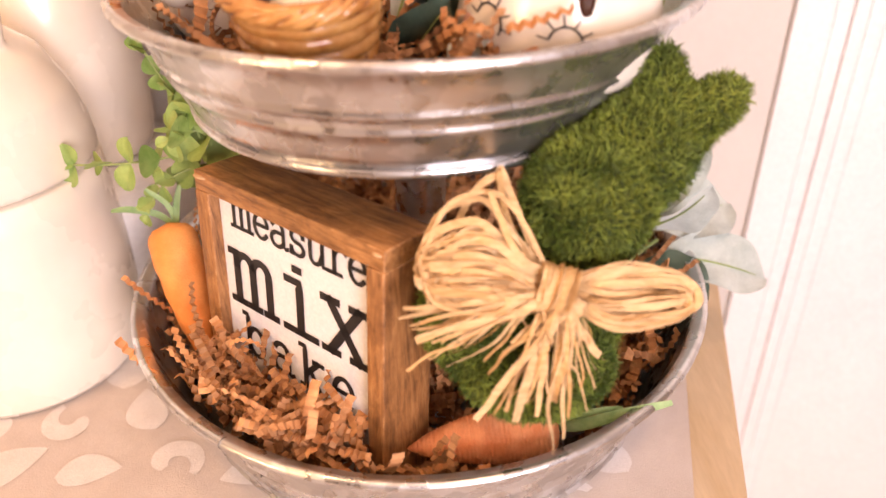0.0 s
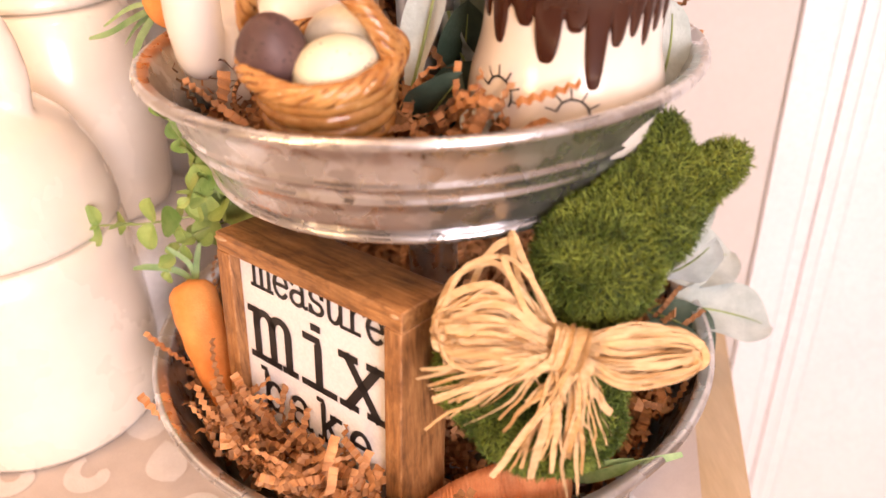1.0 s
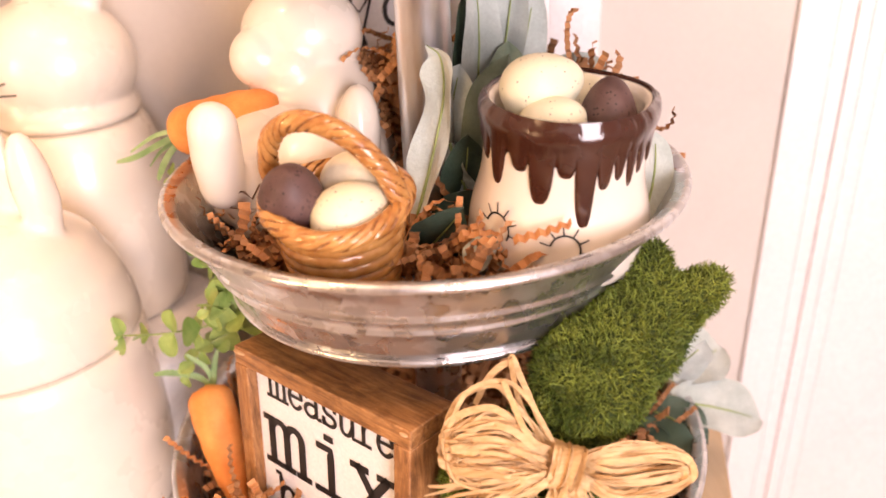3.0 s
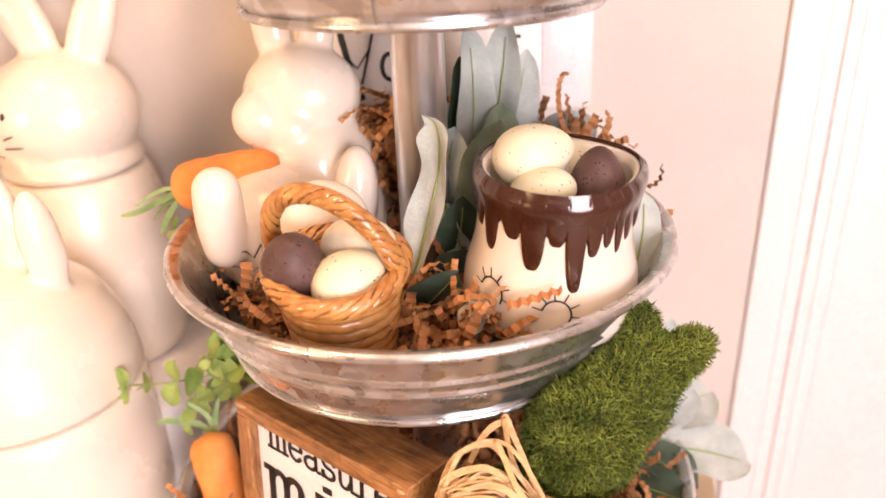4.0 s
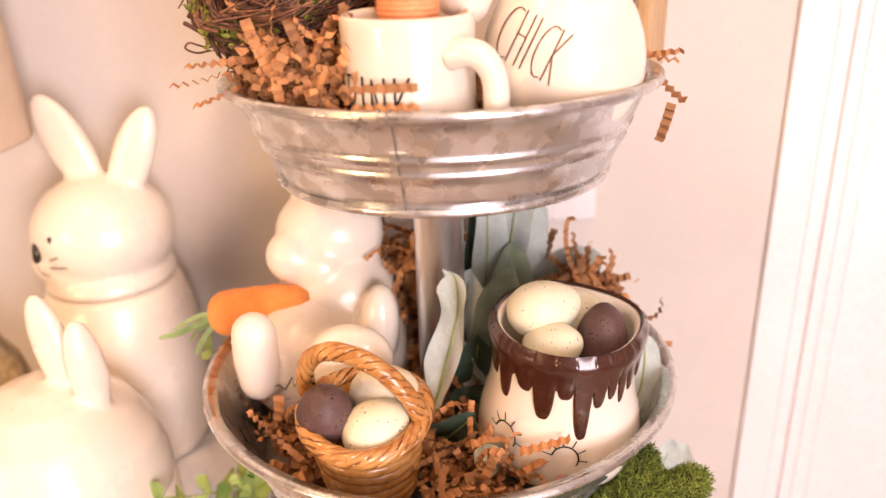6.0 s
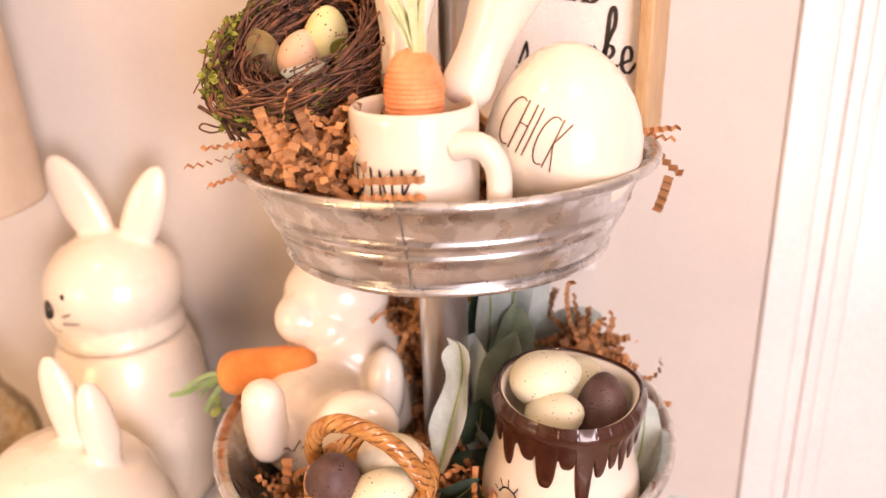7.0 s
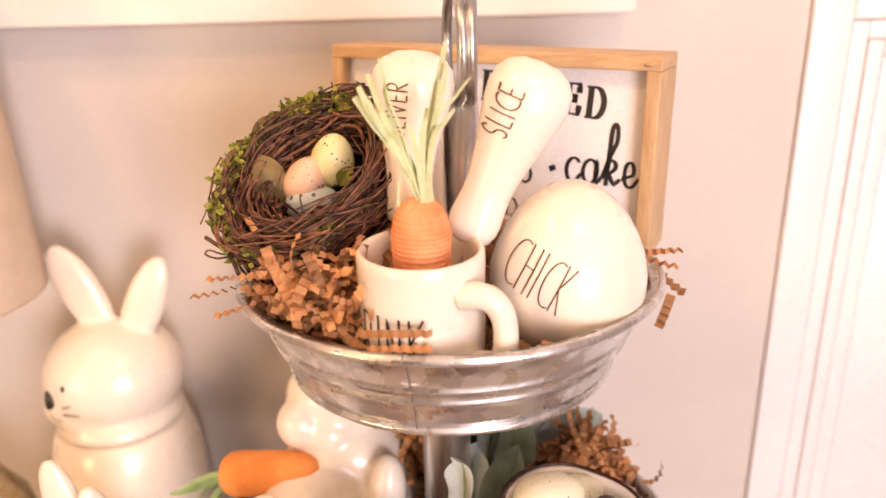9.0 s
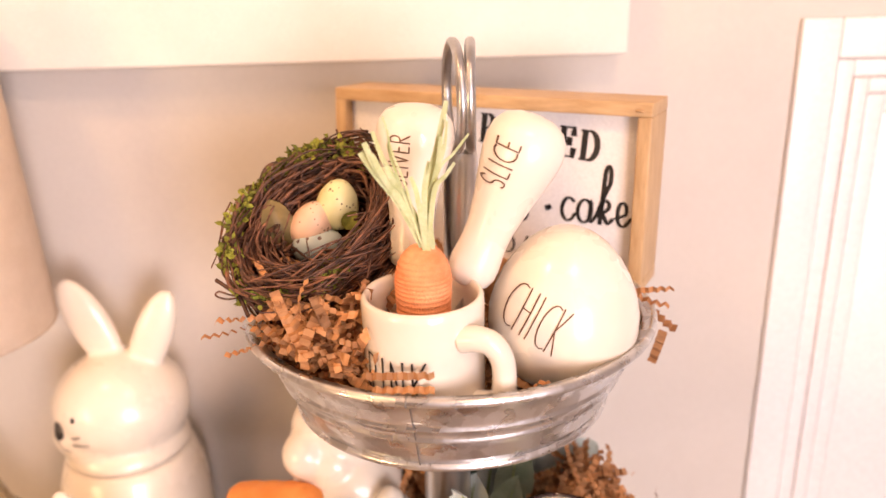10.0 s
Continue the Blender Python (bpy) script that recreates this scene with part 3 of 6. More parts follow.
part("stretcher_frame", box(-0.848, 0.187, -0.0118, -0.001, 0.662, 1.248, 0.001, D), TABLE_WOOD, canvas, "pale wooden stretcher bars")

# table and its runner
table = thing("console_table", "pale wooden console table against the wall", "table", (0, 0, -0.9))
bm = bmesh.new()
edge = [(0.150, -0.40), (0.283, 0.13), (0.262, 0.252), (-1.2, 0.28), (-1.2, -0.33), (0.1, -0.43)]
top = [bm.verts.new((x, y, TABLE)) for x, y in edge]
low = [bm.verts.new((x, y, TABLE - 0.03)) for x, y in edge]
bm.faces.new(top)
bm.faces.new(low[::-1])
for i in range(len(edge)):
    j = (i + 1) % len(edge)
    bm.faces.new((top[i], low[i], low[j], top[j]))
bmesh.ops.bevel(bm, geom=bm.edges[:], offset=0.003, segments=2, affect="EDGES")
part("tabletop", bm, TABLE_WOOD, table, smooth=False)
for x, y in ((0.09, -0.34), (0.2, 0.15), (-1.1, 0.24), (-1.1, -0.26)):
    part("leg", box(x - 0.025, x + 0.025, y - 0.025, y + 0.025, -0.9, TABLE - 0.03, 0.004), TABLE_WOOD, table)

runner = thing("table_runner", "greyish beige cloth runner with a cream leaf print", "table runner", (-0.3, 0, TABLE))
bm = bmesh.new()
pts = [(0.117, -0.385), (0.256, 0.17), (-1.1, 0.23), (-1.1, -0.31)]
R1 = TABLE + 0.0015
top = [bm.verts.new((x, y, R1)) for x, y in pts]
low = [bm.verts.new((x, y, TABLE + 0.0004)) for x, y in pts]
bm.faces.new(top[::-1])
bm.faces.new(low)
for i in range(4):
    bm.faces.new((top[i], top[(i + 1) % 4], low[(i + 1) % 4], low[i]))
bmesh.ops.recalc_face_normals(bm, faces=bm.faces)
part("cloth", bm, RUNNER, runner, smooth=False)
bm = bmesh.new()
rnd = random.Random(5)


def flat_shape(bm, pts, z=R1 + 0.0006):
    bm.faces.new([bm.verts.new((x, y, z)) for x, y in pts])


def flat_leaf(bm, x, y, length, width, turn):
    """A printed leaf, rounded at its foot and pointed at its tip."""
    c, s = math.cos(turn), math.sin(turn)
    out = []
    for i in range(24):
        t = i / 12 if i <= 12 else (24 - i) / 12
        w = width / 2 * math.sin(math.pi * t ** 0.75) ** 0.85 * (1 if i <= 12 else -1)
        u = (t - 0.5) * length
        w += 0.12 * width * math.sin(math.pi * t)
        out.append((x + u * c - w * s, y + u * s + w * c))
    flat_shape(bm, out)


def flat_curl(bm, x, y, r, turn, w):
    last = None
    for i in range(25):
        t = i / 24
        a = turn + t * 4.6
        rr = r * (1 - 0.72 * t)
        ww = w * (0.6 + math.sin(math.pi * t))
        q = [bm.verts.new((x + (rr + k * ww / 2) * math.cos(a), y + (rr + k * ww / 2) * math.sin(a), R1 + 0.0006)) for k in (-1, 1)]
        if last:
            bm.faces.new((last[0], last[1], q[1], q[0]))
        last = q


for gx in range(-13, 6):
    for gy in range(-9, 6):
        x, y = gx * 0.06 + (gy % 2) * 0.03 + rnd.uniform(-0.006, 0.006), gy * 0.052 + rnd.uniform(-0.006, 0.006)
        if x > 0.235 + 0.25 * (y - 0.1) - 0.045 or y > 0.14 - 0.08 * x or x < -0.62 or y < -0.345 - 0.06 * x:
            continue
        kind = rnd.random()
        turn = rnd.uniform(0, 6.28)
        if kind < 0.4:
            flat_leaf(bm, x, y, rnd.uniform(0.042, 0.056), rnd.uniform(0.028, 0.036), turn)
        elif kind < 0.75:
            flat_curl(bm, x, y, rnd.uniform(0.018, 0.024), turn, 0.010)
        else:
            flat_leaf(bm, x - 0.012, y, 0.042, 0.017, turn)
            flat_leaf(bm, x + 0.012, y + 0.01, 0.042, 0.017, turn + 1.2)
tagged(part("printed_pattern", bm, RUNNER_PRINT, runner, "cream printed leaves and scrolls", smooth=False), kind="stuff")

# ---- three-tier tray ----
stand = thing("tiered_tray", "three-tier galvanised steel tray with a centre pole and ring handles", "tiered tray", (0, 0, TABLE))


def tray(cx, cy, rim_z, rim_r, base_z, base_r, tx, ty, seam_turn):
    tilt = Matrix.Translation((cx, cy, rim_z)) @ Matrix.Rotation(math.atan(ty), 4, "X") @ Matrix.Rotation(-math.atan(tx), 4, "Y")
    h, w = rim_z - base_z, rim_r - base_r
    prof = []

    def bead(r, z, b, a0, a1, n):
        for i in range(n + 1):
            a = radians(a0 + (a1 - a0) * i / n)
            prof.append((r + b * math.cos(a), z + b * math.sin(a)))
    b = 0.0033
    prof.append((0.001, -h + 0.006))
    prof.append((base_r - 0.008, -h + 0.006))

    def wall_r(t):  # t from the rim down
        return rim_r - 0.0035 - (w - 0.0035) * (t ** 0.9)
    inner = [(wall_r(t) - 0.0012, -h * t) for t in (0.93, 0.8, 0.62, 0.5, 0.35, 0.2, 0.08)]
    prof += inner
    prof.append((rim_r - 0.0065, 0.001))
    bead(rim_r, 0.0, b, 150, -130, 10)
    for t, o in ((0.1, 0), (0.25, 0), (0.36, 0), (0.40, 0.0), (0.42, 0.0013), (0.445, 0.0014), (0.465, 0.0002), (0.49, -0.0002), (0.53, -0.0002), (0.555, 0.0002),
                 (0.575, 0.0014), (0.60, 0.0014), (0.62, 0.0002), (0.7, 0), (0.82, 0), (0.9, -0.0004)):
        prof.append((wall_r(t) + o, -h * t))
    bead(base_r, -h + 0.0025, 0.003, 90, -90, 6)
    prof.append((base_r - 0.01, -h + 0.001))
    prof.append((base_r - 0.02, -h + 0.004))
    prof.append((0.001, -h + 0.004))
    body = part("tray", lathe(prof, 128, tilt), STEEL, stand, "galvanised steel tray with a rolled rim and pressed ribs")
    a = radians(seam_turn)
    pts = [tilt @ Vector(((wall_r(t) + 0.0008) * math.cos(a), (wall_r(t) + 0.0008) * math.sin(a), -h * t)) for t in (0.03, 0.2, 0.38, 0.43, 0.5, 0.58, 0.65, 0.8, 0.93)]
    bm = bmesh.new()
    ribbon(pts, 0.0011, (-math.sin(a), math.cos(a), 0), bm, taper=0)
    part("seam", bm, SEAM, body, "dark lapped seam")
    c = tilt @ Vector((rim_r * math.cos(a), rim_r * math.sin(a), 0))
    along = tilt.to_3x3() @ Vector((math.cos(a), math.sin(a), 0))
    up = tilt.to_3x3() @ Vector((0, 0, 1))
    loop = [c + (along * math.cos(k * math.pi / 9) + up * math.sin(k * math.pi / 9)) * 0.0033 for k in range(18)]
    part("rim_joint", tube(loop, 0.0005, 6, True), SEAM, body, "dark joint in the rolled rim")
    return tilt


tray(-0.002, 0.0, 0.08, 0.2058, TABLE + 0.003, 0.172, 0.0023, 0.0355, -124.5)
tray(-0.003, -0.004, 0.296, 0.1727, 0.2266, 0.1379, 0.0034, -0.0071, 60)
tray(0.005, 0.004, 0.511, 0.143, 0.4466, 0.1122, -0.0035, -0.0206, -103)
part("pole", lathe([(0, -0.005), (0.0185, -0.005), (0.018, 0.0), (0.018, 0.222), (0.0195, 0.228), (0, 0.228)], 40, pose(0, 0, 0)), STEEL, stand)
part("pole", lathe([(0, 0.232), (0.024, 0.232), (0.0235, 0.236), (0.0185, 0.238), (0.018, 0.243), (0.018, 0.444), (0.0195, 0.447), (0, 0.447)], 40, pose(0.0, 0.0, 0)), POLE, stand)
part("pole", lathe([(0, 0.452), (0.02, 0.452), (0.0195, 0.456), (0.0135, 0.459), (0.0128, 0.58), (0.0115, 0.622), (0.0105, 0.629), (0, 0.629)], 32, pose(0.0145, 0, 0)), POLE, stand)
for x, turn in ((0.0108, 5), (0.0218, -5)):
    m = pose(x, 0, 0.662, 0, 90, turn)
    ring = [m @ Vector((0.0345 * math.cos(a * math.pi / 24), 0.0345 * math.sin(a * math.pi / 24), 0)) for a in range(48)]
    part("ring_handle", tube(ring, 0.0035, 10, True), STEEL_PLAIN, stand, "round wire ring handle")


# ---- paper shred ----
def shred(label, n, seed, spot, strays=(), hold=None):
    """Crinkled kraft strips; spot(rnd) gives a place, the way up there and how deep it lies, or None; hold: the tray that keeps it (x, y, z and radius of base and rim). The strips on top are parts, the fill below is joined."""
    rnd = random.Random(seed)
    fill = bmesh.new()
    heap = thing("paper_shred", label, "paper shred", (0, 0, 0))

    def strip(p, d, up, length, width, own, pitch=0.0058, amp=0.00125, bend=0.0, middle=False):
        d = d.normalized()
        s = d.cross(up)
        s = s.normalized() if s.length > 1e-4 else d.orthogonal()
        up = s.cross(d)
        k = max(4, int(length / pitch * 2))
        if middle:  # bent evenly to both sides of its middle
            d, up = Matrix.Rotation(-bend / 2, 3, s) @ d, Matrix.Rotation(-bend / 2, 3, s) @ up
        pairs = []
        q = p - d * length / 2
        sway = rnd.uniform(-0.5, 0.5)
        for i in range(k + 1):
            rot = Matrix.Rotation(bend / k, 3, s) @ Matrix.Rotation(sway / 3, 3, d)
            d, up = rot @ d, rot @ up
            s = d.cross(up)
            q = q + d * (length / k)
            h = up * (amp if i % 2 else -amp)
            pairs.append((q + h - s * width / 2, q + h + s * width / 2))
        if hold and not middle:
            hx, hy, z0, r0, z1, r1, tip = hold
            for co in [c for ab in pairs for c in ab]:
                z = co.z - tip * co.y
                t = min(1.0, max(0.0, (z - z0) / (z1 - z0)))
                if z < z0 + 0.007 or math.hypot(co.x - hx, co.y - hy) > r0 + (r1 - r0) * t - 0.007:
                    return False
        bm = bmesh.new() if own else fill
        last = None
        for a, b in pairs:
            pair = (bm.verts.new(a), bm.verts.new(b))
            if last:
                bm.faces.new((last[0], last[1], pair[1], pair[0]))
            last = pair
        if own:
            part("paper_strip", bm, KRAFT_STRIP, heap, smooth=False)
        return True

    made = own = 0
    while made < n:
        got = spot(rnd)
        if not got:
            continue
        p, up, depth = got
        a = rnd.uniform(0, 2 * math.pi)
        d = Vector((math.cos(a), math.sin(a), rnd.gauss(0, 0.35)))
        tip = Matrix.Rotation(rnd.gauss(0, 0.55), 3, d.normalized())
        top = depth < 0.007 and own < 240
        laid = strip(Vector(p), d, tip @ Vector(up), rnd.uniform(0.026, 0.074), rnd.choice((0.0038, 0.005, 0.006, 0.0072)) * rnd.uniform(0.9, 1.1), top, rnd.uniform(0.0050, 0.0068), rnd.uniform(0.0007, 0.0013), rnd.gauss(0, 1.8))
        own += bool(laid and top)
        made += 1
    for a, b, w, bend in strays:
        a, b = Vector(a), Vector(b)
        strip((a + b) / 2, b - a, Vector((0, -0.45, 0.9)), (b - a).length, w, True, amp=0.0015, bend=bend, middle=True)
    tagged(part("shred_fill", fill, KRAFT, heap, smooth=False), kind="stuff")


def inside_box(x, y):
    """True where the framed block of the lowest tray stands."""
    u, w = (x + 0.14) * 0.754 - (y + 0.055) * 0.657, (x + 0.14) * 0.657 + (y + 0.055) * 0.754
    return -0.004 < u < 0.165 and -0.010 < w < 0.042


def low_spot(rnd):
    a, r = rnd.uniform(0, 2 * math.pi), 0.187 * math.sqrt(rnd.uniform(0.02, 1))
    x, y = r * math.cos(a), r * math.sin(a)
    if inside_box(x, y) or (0.02 < x < 0.11 and -0.15 < y < -0.05):
        return None
    top = 0.044 + 0.022 * max(0, (r / 0.18) ** 3) + 0.014 * noise.noise(Vector((x * 25, y * 25, 0)))
    if x < 0.0 and y < -0.02:
        top += 0.020 if y < -0.068 else 0.008
    if x < -0.125 and y > -0.08:
        top -= 0.012
    if x > -0.035 and y < -0.1:
        top -= 0.028
    z = rnd.uniform(max(0.0, top - 0.026), top)
    if -0.178 < x < -0.136 and -0.088 < y < -0.03 and z > top - 0.016:  # pressed down by the foam carrot
        return None
    return (x, y, z + (0.0355 * y)), (0, 0, 1), top - z


def mid_spot(rnd):
    if rnd.random() < 0.13:  # a tuft behind the chocolate mug
        x, y = rnd.gauss(0.112, 0.013), rnd.gauss(0.042, 0.011)
        return (x, y, rnd.uniform(0.285, 0.334)), (0, -0.5, 0.85), rnd.uniform(0.0, 0.012)
    a, r = rnd.uniform(0, 2 * math.pi), 0.142 * math.sqrt(rnd.uniform(0.03, 1))
    x, y = r * math.cos(a), r * math.sin(a)
    if (x + 0.053) ** 2 + (y + 0.105) ** 2 < 0.041 ** 2 or (x - 0.078) ** 2 + (y + 0.071) ** 2 < 0.064 ** 2 or (x + 0.1) ** 2 + (y - 0.03) ** 2 < 0.055 ** 2:
        return None
    top = 0.268 + 0.016 * (r / 0.15) ** 2 + 0.012 * noise.noise(Vector((x * 28, y * 28, 3)))
    if x < -0.085 and y < 0.01:
        top -= 0.011
    if y > 0.03 and x > 0.02:
        top += 0.012
    z = rnd.uniform(top - 0.024, top)
    return (x, y, z), (0, 0, 1), top - z


def mid_back_spot(rnd):
    x = -0.028 + rnd.gauss(0, 0.016)
    y = 0.070 + rnd.gauss(0, 0.013)
    return (x, y, rnd.uniform(0.25, 0.358)), (0, -0.7, 0.7), rnd.uniform(0, 0.014)


def top_spot(rnd):
    if rnd.random() < 0.4:  # heaped beside the mug, below the nest
        x, y = rnd.uniform(-0.122, -0.052), rnd.uniform(-0.105, -0.02)
        if x * x + y * y > 0.128 ** 2:
            return None
        top = 0.532 - 0.25 * max(0, -0.08 - y) + 0.008 * noise.noise(Vector((x * 30, y * 30, 7)))
    else:
        a, r = rnd.uniform(0, 2 * math.pi), 0.118 * math.sqrt(rnd.uniform(0.02, 1))
        x, y = 0.005 + r * math.cos(a), 0.004 + r * math.sin(a)
        top = 0.486 + 0.02 * (r / 0.13) ** 2 + 0.01 * noise.noise(Vector((x * 30, y * 30, 7)))
    if (x + 0.0155) ** 2 + (y + 0.087) ** 2 < 0.041 ** 2 or (x - 0.0765) ** 2 + (y + 0.055) ** 2 < 0.05 ** 2:
        return None
    z = rnd.uniform(top - 0.028, top)
    return (x, y, z), (0, 0, 1), top - z


shred("crinkled brown kraft paper shred filling the lowest tray", 3200, 11, low_spot, [
    ((-0.215, -0.03, 0.098), (-0.165, -0.05, 0.062), 0.004, 0.6), ((-0.207, -0.078, 0.083), (-0.192, -0.088, 0.07), 0.006, 0.0),
    ((-0.128, -0.1, 0.10), (-0.108, -0.115, 0.062), 0.0045, 1.0), ((-0.095, -0.13, 0.098), (-0.075, -0.14, 0.066), 0.0045, -1.0),
    ((0.178, -0.03, 0.078), (0.2, -0.02, 0.087), 0.004, 0.2), ((-0.05, -0.155, 0.085), (-0.062, -0.17, 0.055), 0.0045, 0.8)], (-0.002, 0.0, -0.012, 0.172, 0.08, 0.2058, 0.0355))
shred("crinkled brown kraft paper shred filling the middle tray", 1400, 12, mid_spot, [
    ((-0.14, -0.065, 0.297), (-0.1, -0.105, 0.282), 0.0045, 0.1), ((0.04, -0.128, 0.296), (0.072, -0.13, 0.305), 0.006, 0.2),
    ((0.012, -0.118, 0.292), (0.03, -0.122, 0.305), 0.005, 1.2), ((0.15, 0.02, 0.300), (0.180, 0.026, 0.300), 0.0045, 2.2),
    ((0.15, 0.0, 0.298), (0.178, 0.006, 0.291), 0.0045, 0.2), ((0.118, 0.048, 0.336), (0.136, 0.045, 0.348), 0.0045, 0.8),
    ((0.130, 0.042, 0.328), (0.156, 0.036, 0.336), 0.0045, -0.3),
    ((0.13, 0.03, 0.322), (0.148, 0.03, 0.308), 0.005, 0.9), ((0.158, 0.03, 0.318), (0.149, 0.03, 0.296), 0.005, -0.6)],
    (-0.003, -0.004, 0.228, 0.137, 0.296, 0.1727, -0.007))
shred("crinkled brown kraft paper shred heaped behind the pole", 430, 13, mid_back_spot)
shred("crinkled brown kraft paper shred filling the top tray", 1400, 14, top_spot, [
    ((-0.154, -0.045, 0.527), (-0.1, -0.055, 0.533), 0.0055, 0.1), ((-0.164, -0.045, 0.512), (-0.115, -0.045, 0.522), 0.003, 0.5),
    ((-0.15, -0.05, 0.503), (-0.118, -0.06, 0.515), 0.0045, 0.2), ((-0.055, -0.128, 0.5265), (-0.014, -0.131, 0.5275), 0.0045, 0.15),
    ((-0.05, -0.127, 0.5185), (-0.014, -0.130, 0.5185), 0.0045, -0.15), ((0.132, 0.001, 0.516), (0.163, -0.006, 0.5205), 0.0042, 0.1),
    ((0.147, 0.002, 0.506), (0.1655, 0.001, 0.4855), 0.007, 0.6), ((0.1645, 0.001, 0.4885), (0.1612, 0.008, 0.4615), 0.0068, 0.8), ((0.13, -0.02, 0.523), (0.151, -0.03, 0.516), 0.005, 0.5),
    ((-0.1, -0.07, 0.55), (-0.085, -0.075, 0.525), 0.0048, 1.2), ((-0.062, -0.065, 0.552), (-0.058, -0.07, 0.515), 0.0045, -0.6), ((-0.13, -0.05, 0.525), (-0.1, -0.06, 0.505), 0.005, 0.4), ((-0.12, -0.06, 0.53), (-0.085, -0.085, 0.51), 0.005, 0.3), ((-0.105, -0.075, 0.528), (-0.07, -0.1, 0.528), 0.005, 0.3)], (0.005, 0.004, 0.448, 0.1122, 0.511, 0.147, -0.02))


# ---- framed signs ----
def framed_sign(name, label, corner, u, v, wide, high, deep, bar, recess, wood, wood_up, words, bare=()):
    """A box frame; corner: its front upper left; u to the right, v up. words: (text, x, y, height, stroke, heavy, shear, gap) from the lower left of the outside."""
    u, v = Vector(u).normalized(), Vector(v)
    v = (v - u * v.dot(u)).normalized()
    n = u.cross(v)
    o = Vector(corner) - v * high
    m = Matrix.Translation(o) @ Matrix((u, v, n)).transposed().to_4x4()
    sign = thing(name, label, "sign", o)
    part("frame_top", box(0, wide, high - bar, high, -deep, 0, 0.0012, m), wood, sign)
    part("frame_bottom", box(0, wide, 0, bar, -deep, 0, 0.0012, m), wood, sign)
    part("frame_side", box(0, bar, bar, high - bar, -deep, 0.0006, 0.0012, m), wood_up, sign)
    part("frame_side", box(wide - bar, wide, bar, high - bar, -deep, 0.0006, 0.0012, m), wood_up, sign)
    part("face", box(bar * 0.9, wide - bar * 0.9, bar * 0.9, high - bar * 0.9, -recess - 0.004, -recess, 0, m), SIGN_WHITE, sign, "white face", smooth=False)
    for text, x, y, h, stroke, heavy, shear, gap in words:
        bm = lettering(text, h, stroke, flat_place(m @ Vector((x, y, -recess)), u, v), heavy=heavy, shear=shear, gap=gap)
        part("lettering", bm, INK, sign, "black printed lettering", smooth=False)
    for x, y, z, s in bare:
        bm = ellipsoid(m @ Vector((x, y, z)), (s, s * 0.35, 0.0012), (0, 0, -40), u=10, v=6)
        part("chipped_corner", bm, CHIP, sign, "bare chipped wood")
    return m


framed_sign("framed_block_sign", "dark-stained wooden box sign with black words on white", (-0.140, -0.055, 0.1928), (0.7542, -0.6565, 0.0126), (0.059, 0.068, 1),
            0.1600, 0.19, 0.041, 0.0130, 0.0075, DARK_WOOD, DARK_WOOD_UP,
            [("measure", 0.0245, 0.1575, 0.0165, 0.0026, 1.25, 0, 0.09), ("mix", 0.0195, 0.1025, 0.0356, 0.0050, 1.35, 0, 0.22), ("bake", 0.0275, 0.0635, 0.0215, 0.0034, 1.3, 0, 0.32)],
            [(0.006, 0.1865, 0.0003, 0.006), (0.155, 0.1865, 0.0002, 0.0035)])

BAKERY = framed_sign("framed_bakery_sign", "light wooden framed sign with black words on white", (-0.0818, 0.1692, 0.6462), (0.2374, -0.1316, 0.0), (0.02, 0.04, 1),
            0.2722, 0.147, 0.053, 0.0105, 0.011, OAK, OAK_UP,
            [], [(0.263, 0.141, 0.0006, 0.004)])
bakery = next(o for o in scene.objects if o.name == "framed_bakery_sign")
BU, BV = BAKERY.to_3x3() @ Vector((1, 0, 0)), BAKERY.to_3x3() @ Vector((0, 1, 0))


def printed(ch, x, y, high, stroke, heavy, turn=0.0, squeeze=1.0, shear=0.0, label="black printed letter"):
    """One letter on the bakery sign's face, its lower left at x, y."""
    up, across = Matrix.Rotation(radians(turn), 3, BU.cross(BV)) @ BV, Matrix.Rotation(radians(turn), 3, BU.cross(BV)) @ BU
    put = flat_place(BAKERY @ Vector((x - 0.0006, y, -0.011)), across, up)
    part("lettering", lettering([ch], high, stroke, put, heavy=heavy, shear=shear, squeeze=squeeze), INK, bakery, label, smooth=False)


for ch, x, y in (("B^", 0.1325, 0.1085), ("A^", 0.155, 0.1065), ("E^", 0.1995, 0.1025), ("D^", 0.2165, 0.1005)):
    printed(ch, x, y, 0.0225, 0.0014, 3.3, -4, 0.78)
for ch, x, y in (("D^", 0.1535, 0.0175), ("A^", 0.170, 0.018)):
    printed(ch, x, y, 0.0145, 0.0009, 2.2)
for ch, x, w in (("s~", 0.168, 1.4), (".", 0.1905, 1.0), ("c~", 0.2035, 1.8), ("a~", 0.2165, 1.8), ("k~", 0.2325, 2.0), ("e~", 0.2475, 1.8)):
    printed(ch, x, 0.0505, 0.0185, 0.0042 if ch == "." else 0.0017, w, 0, 0.82, 0.05, "black brush script letter")


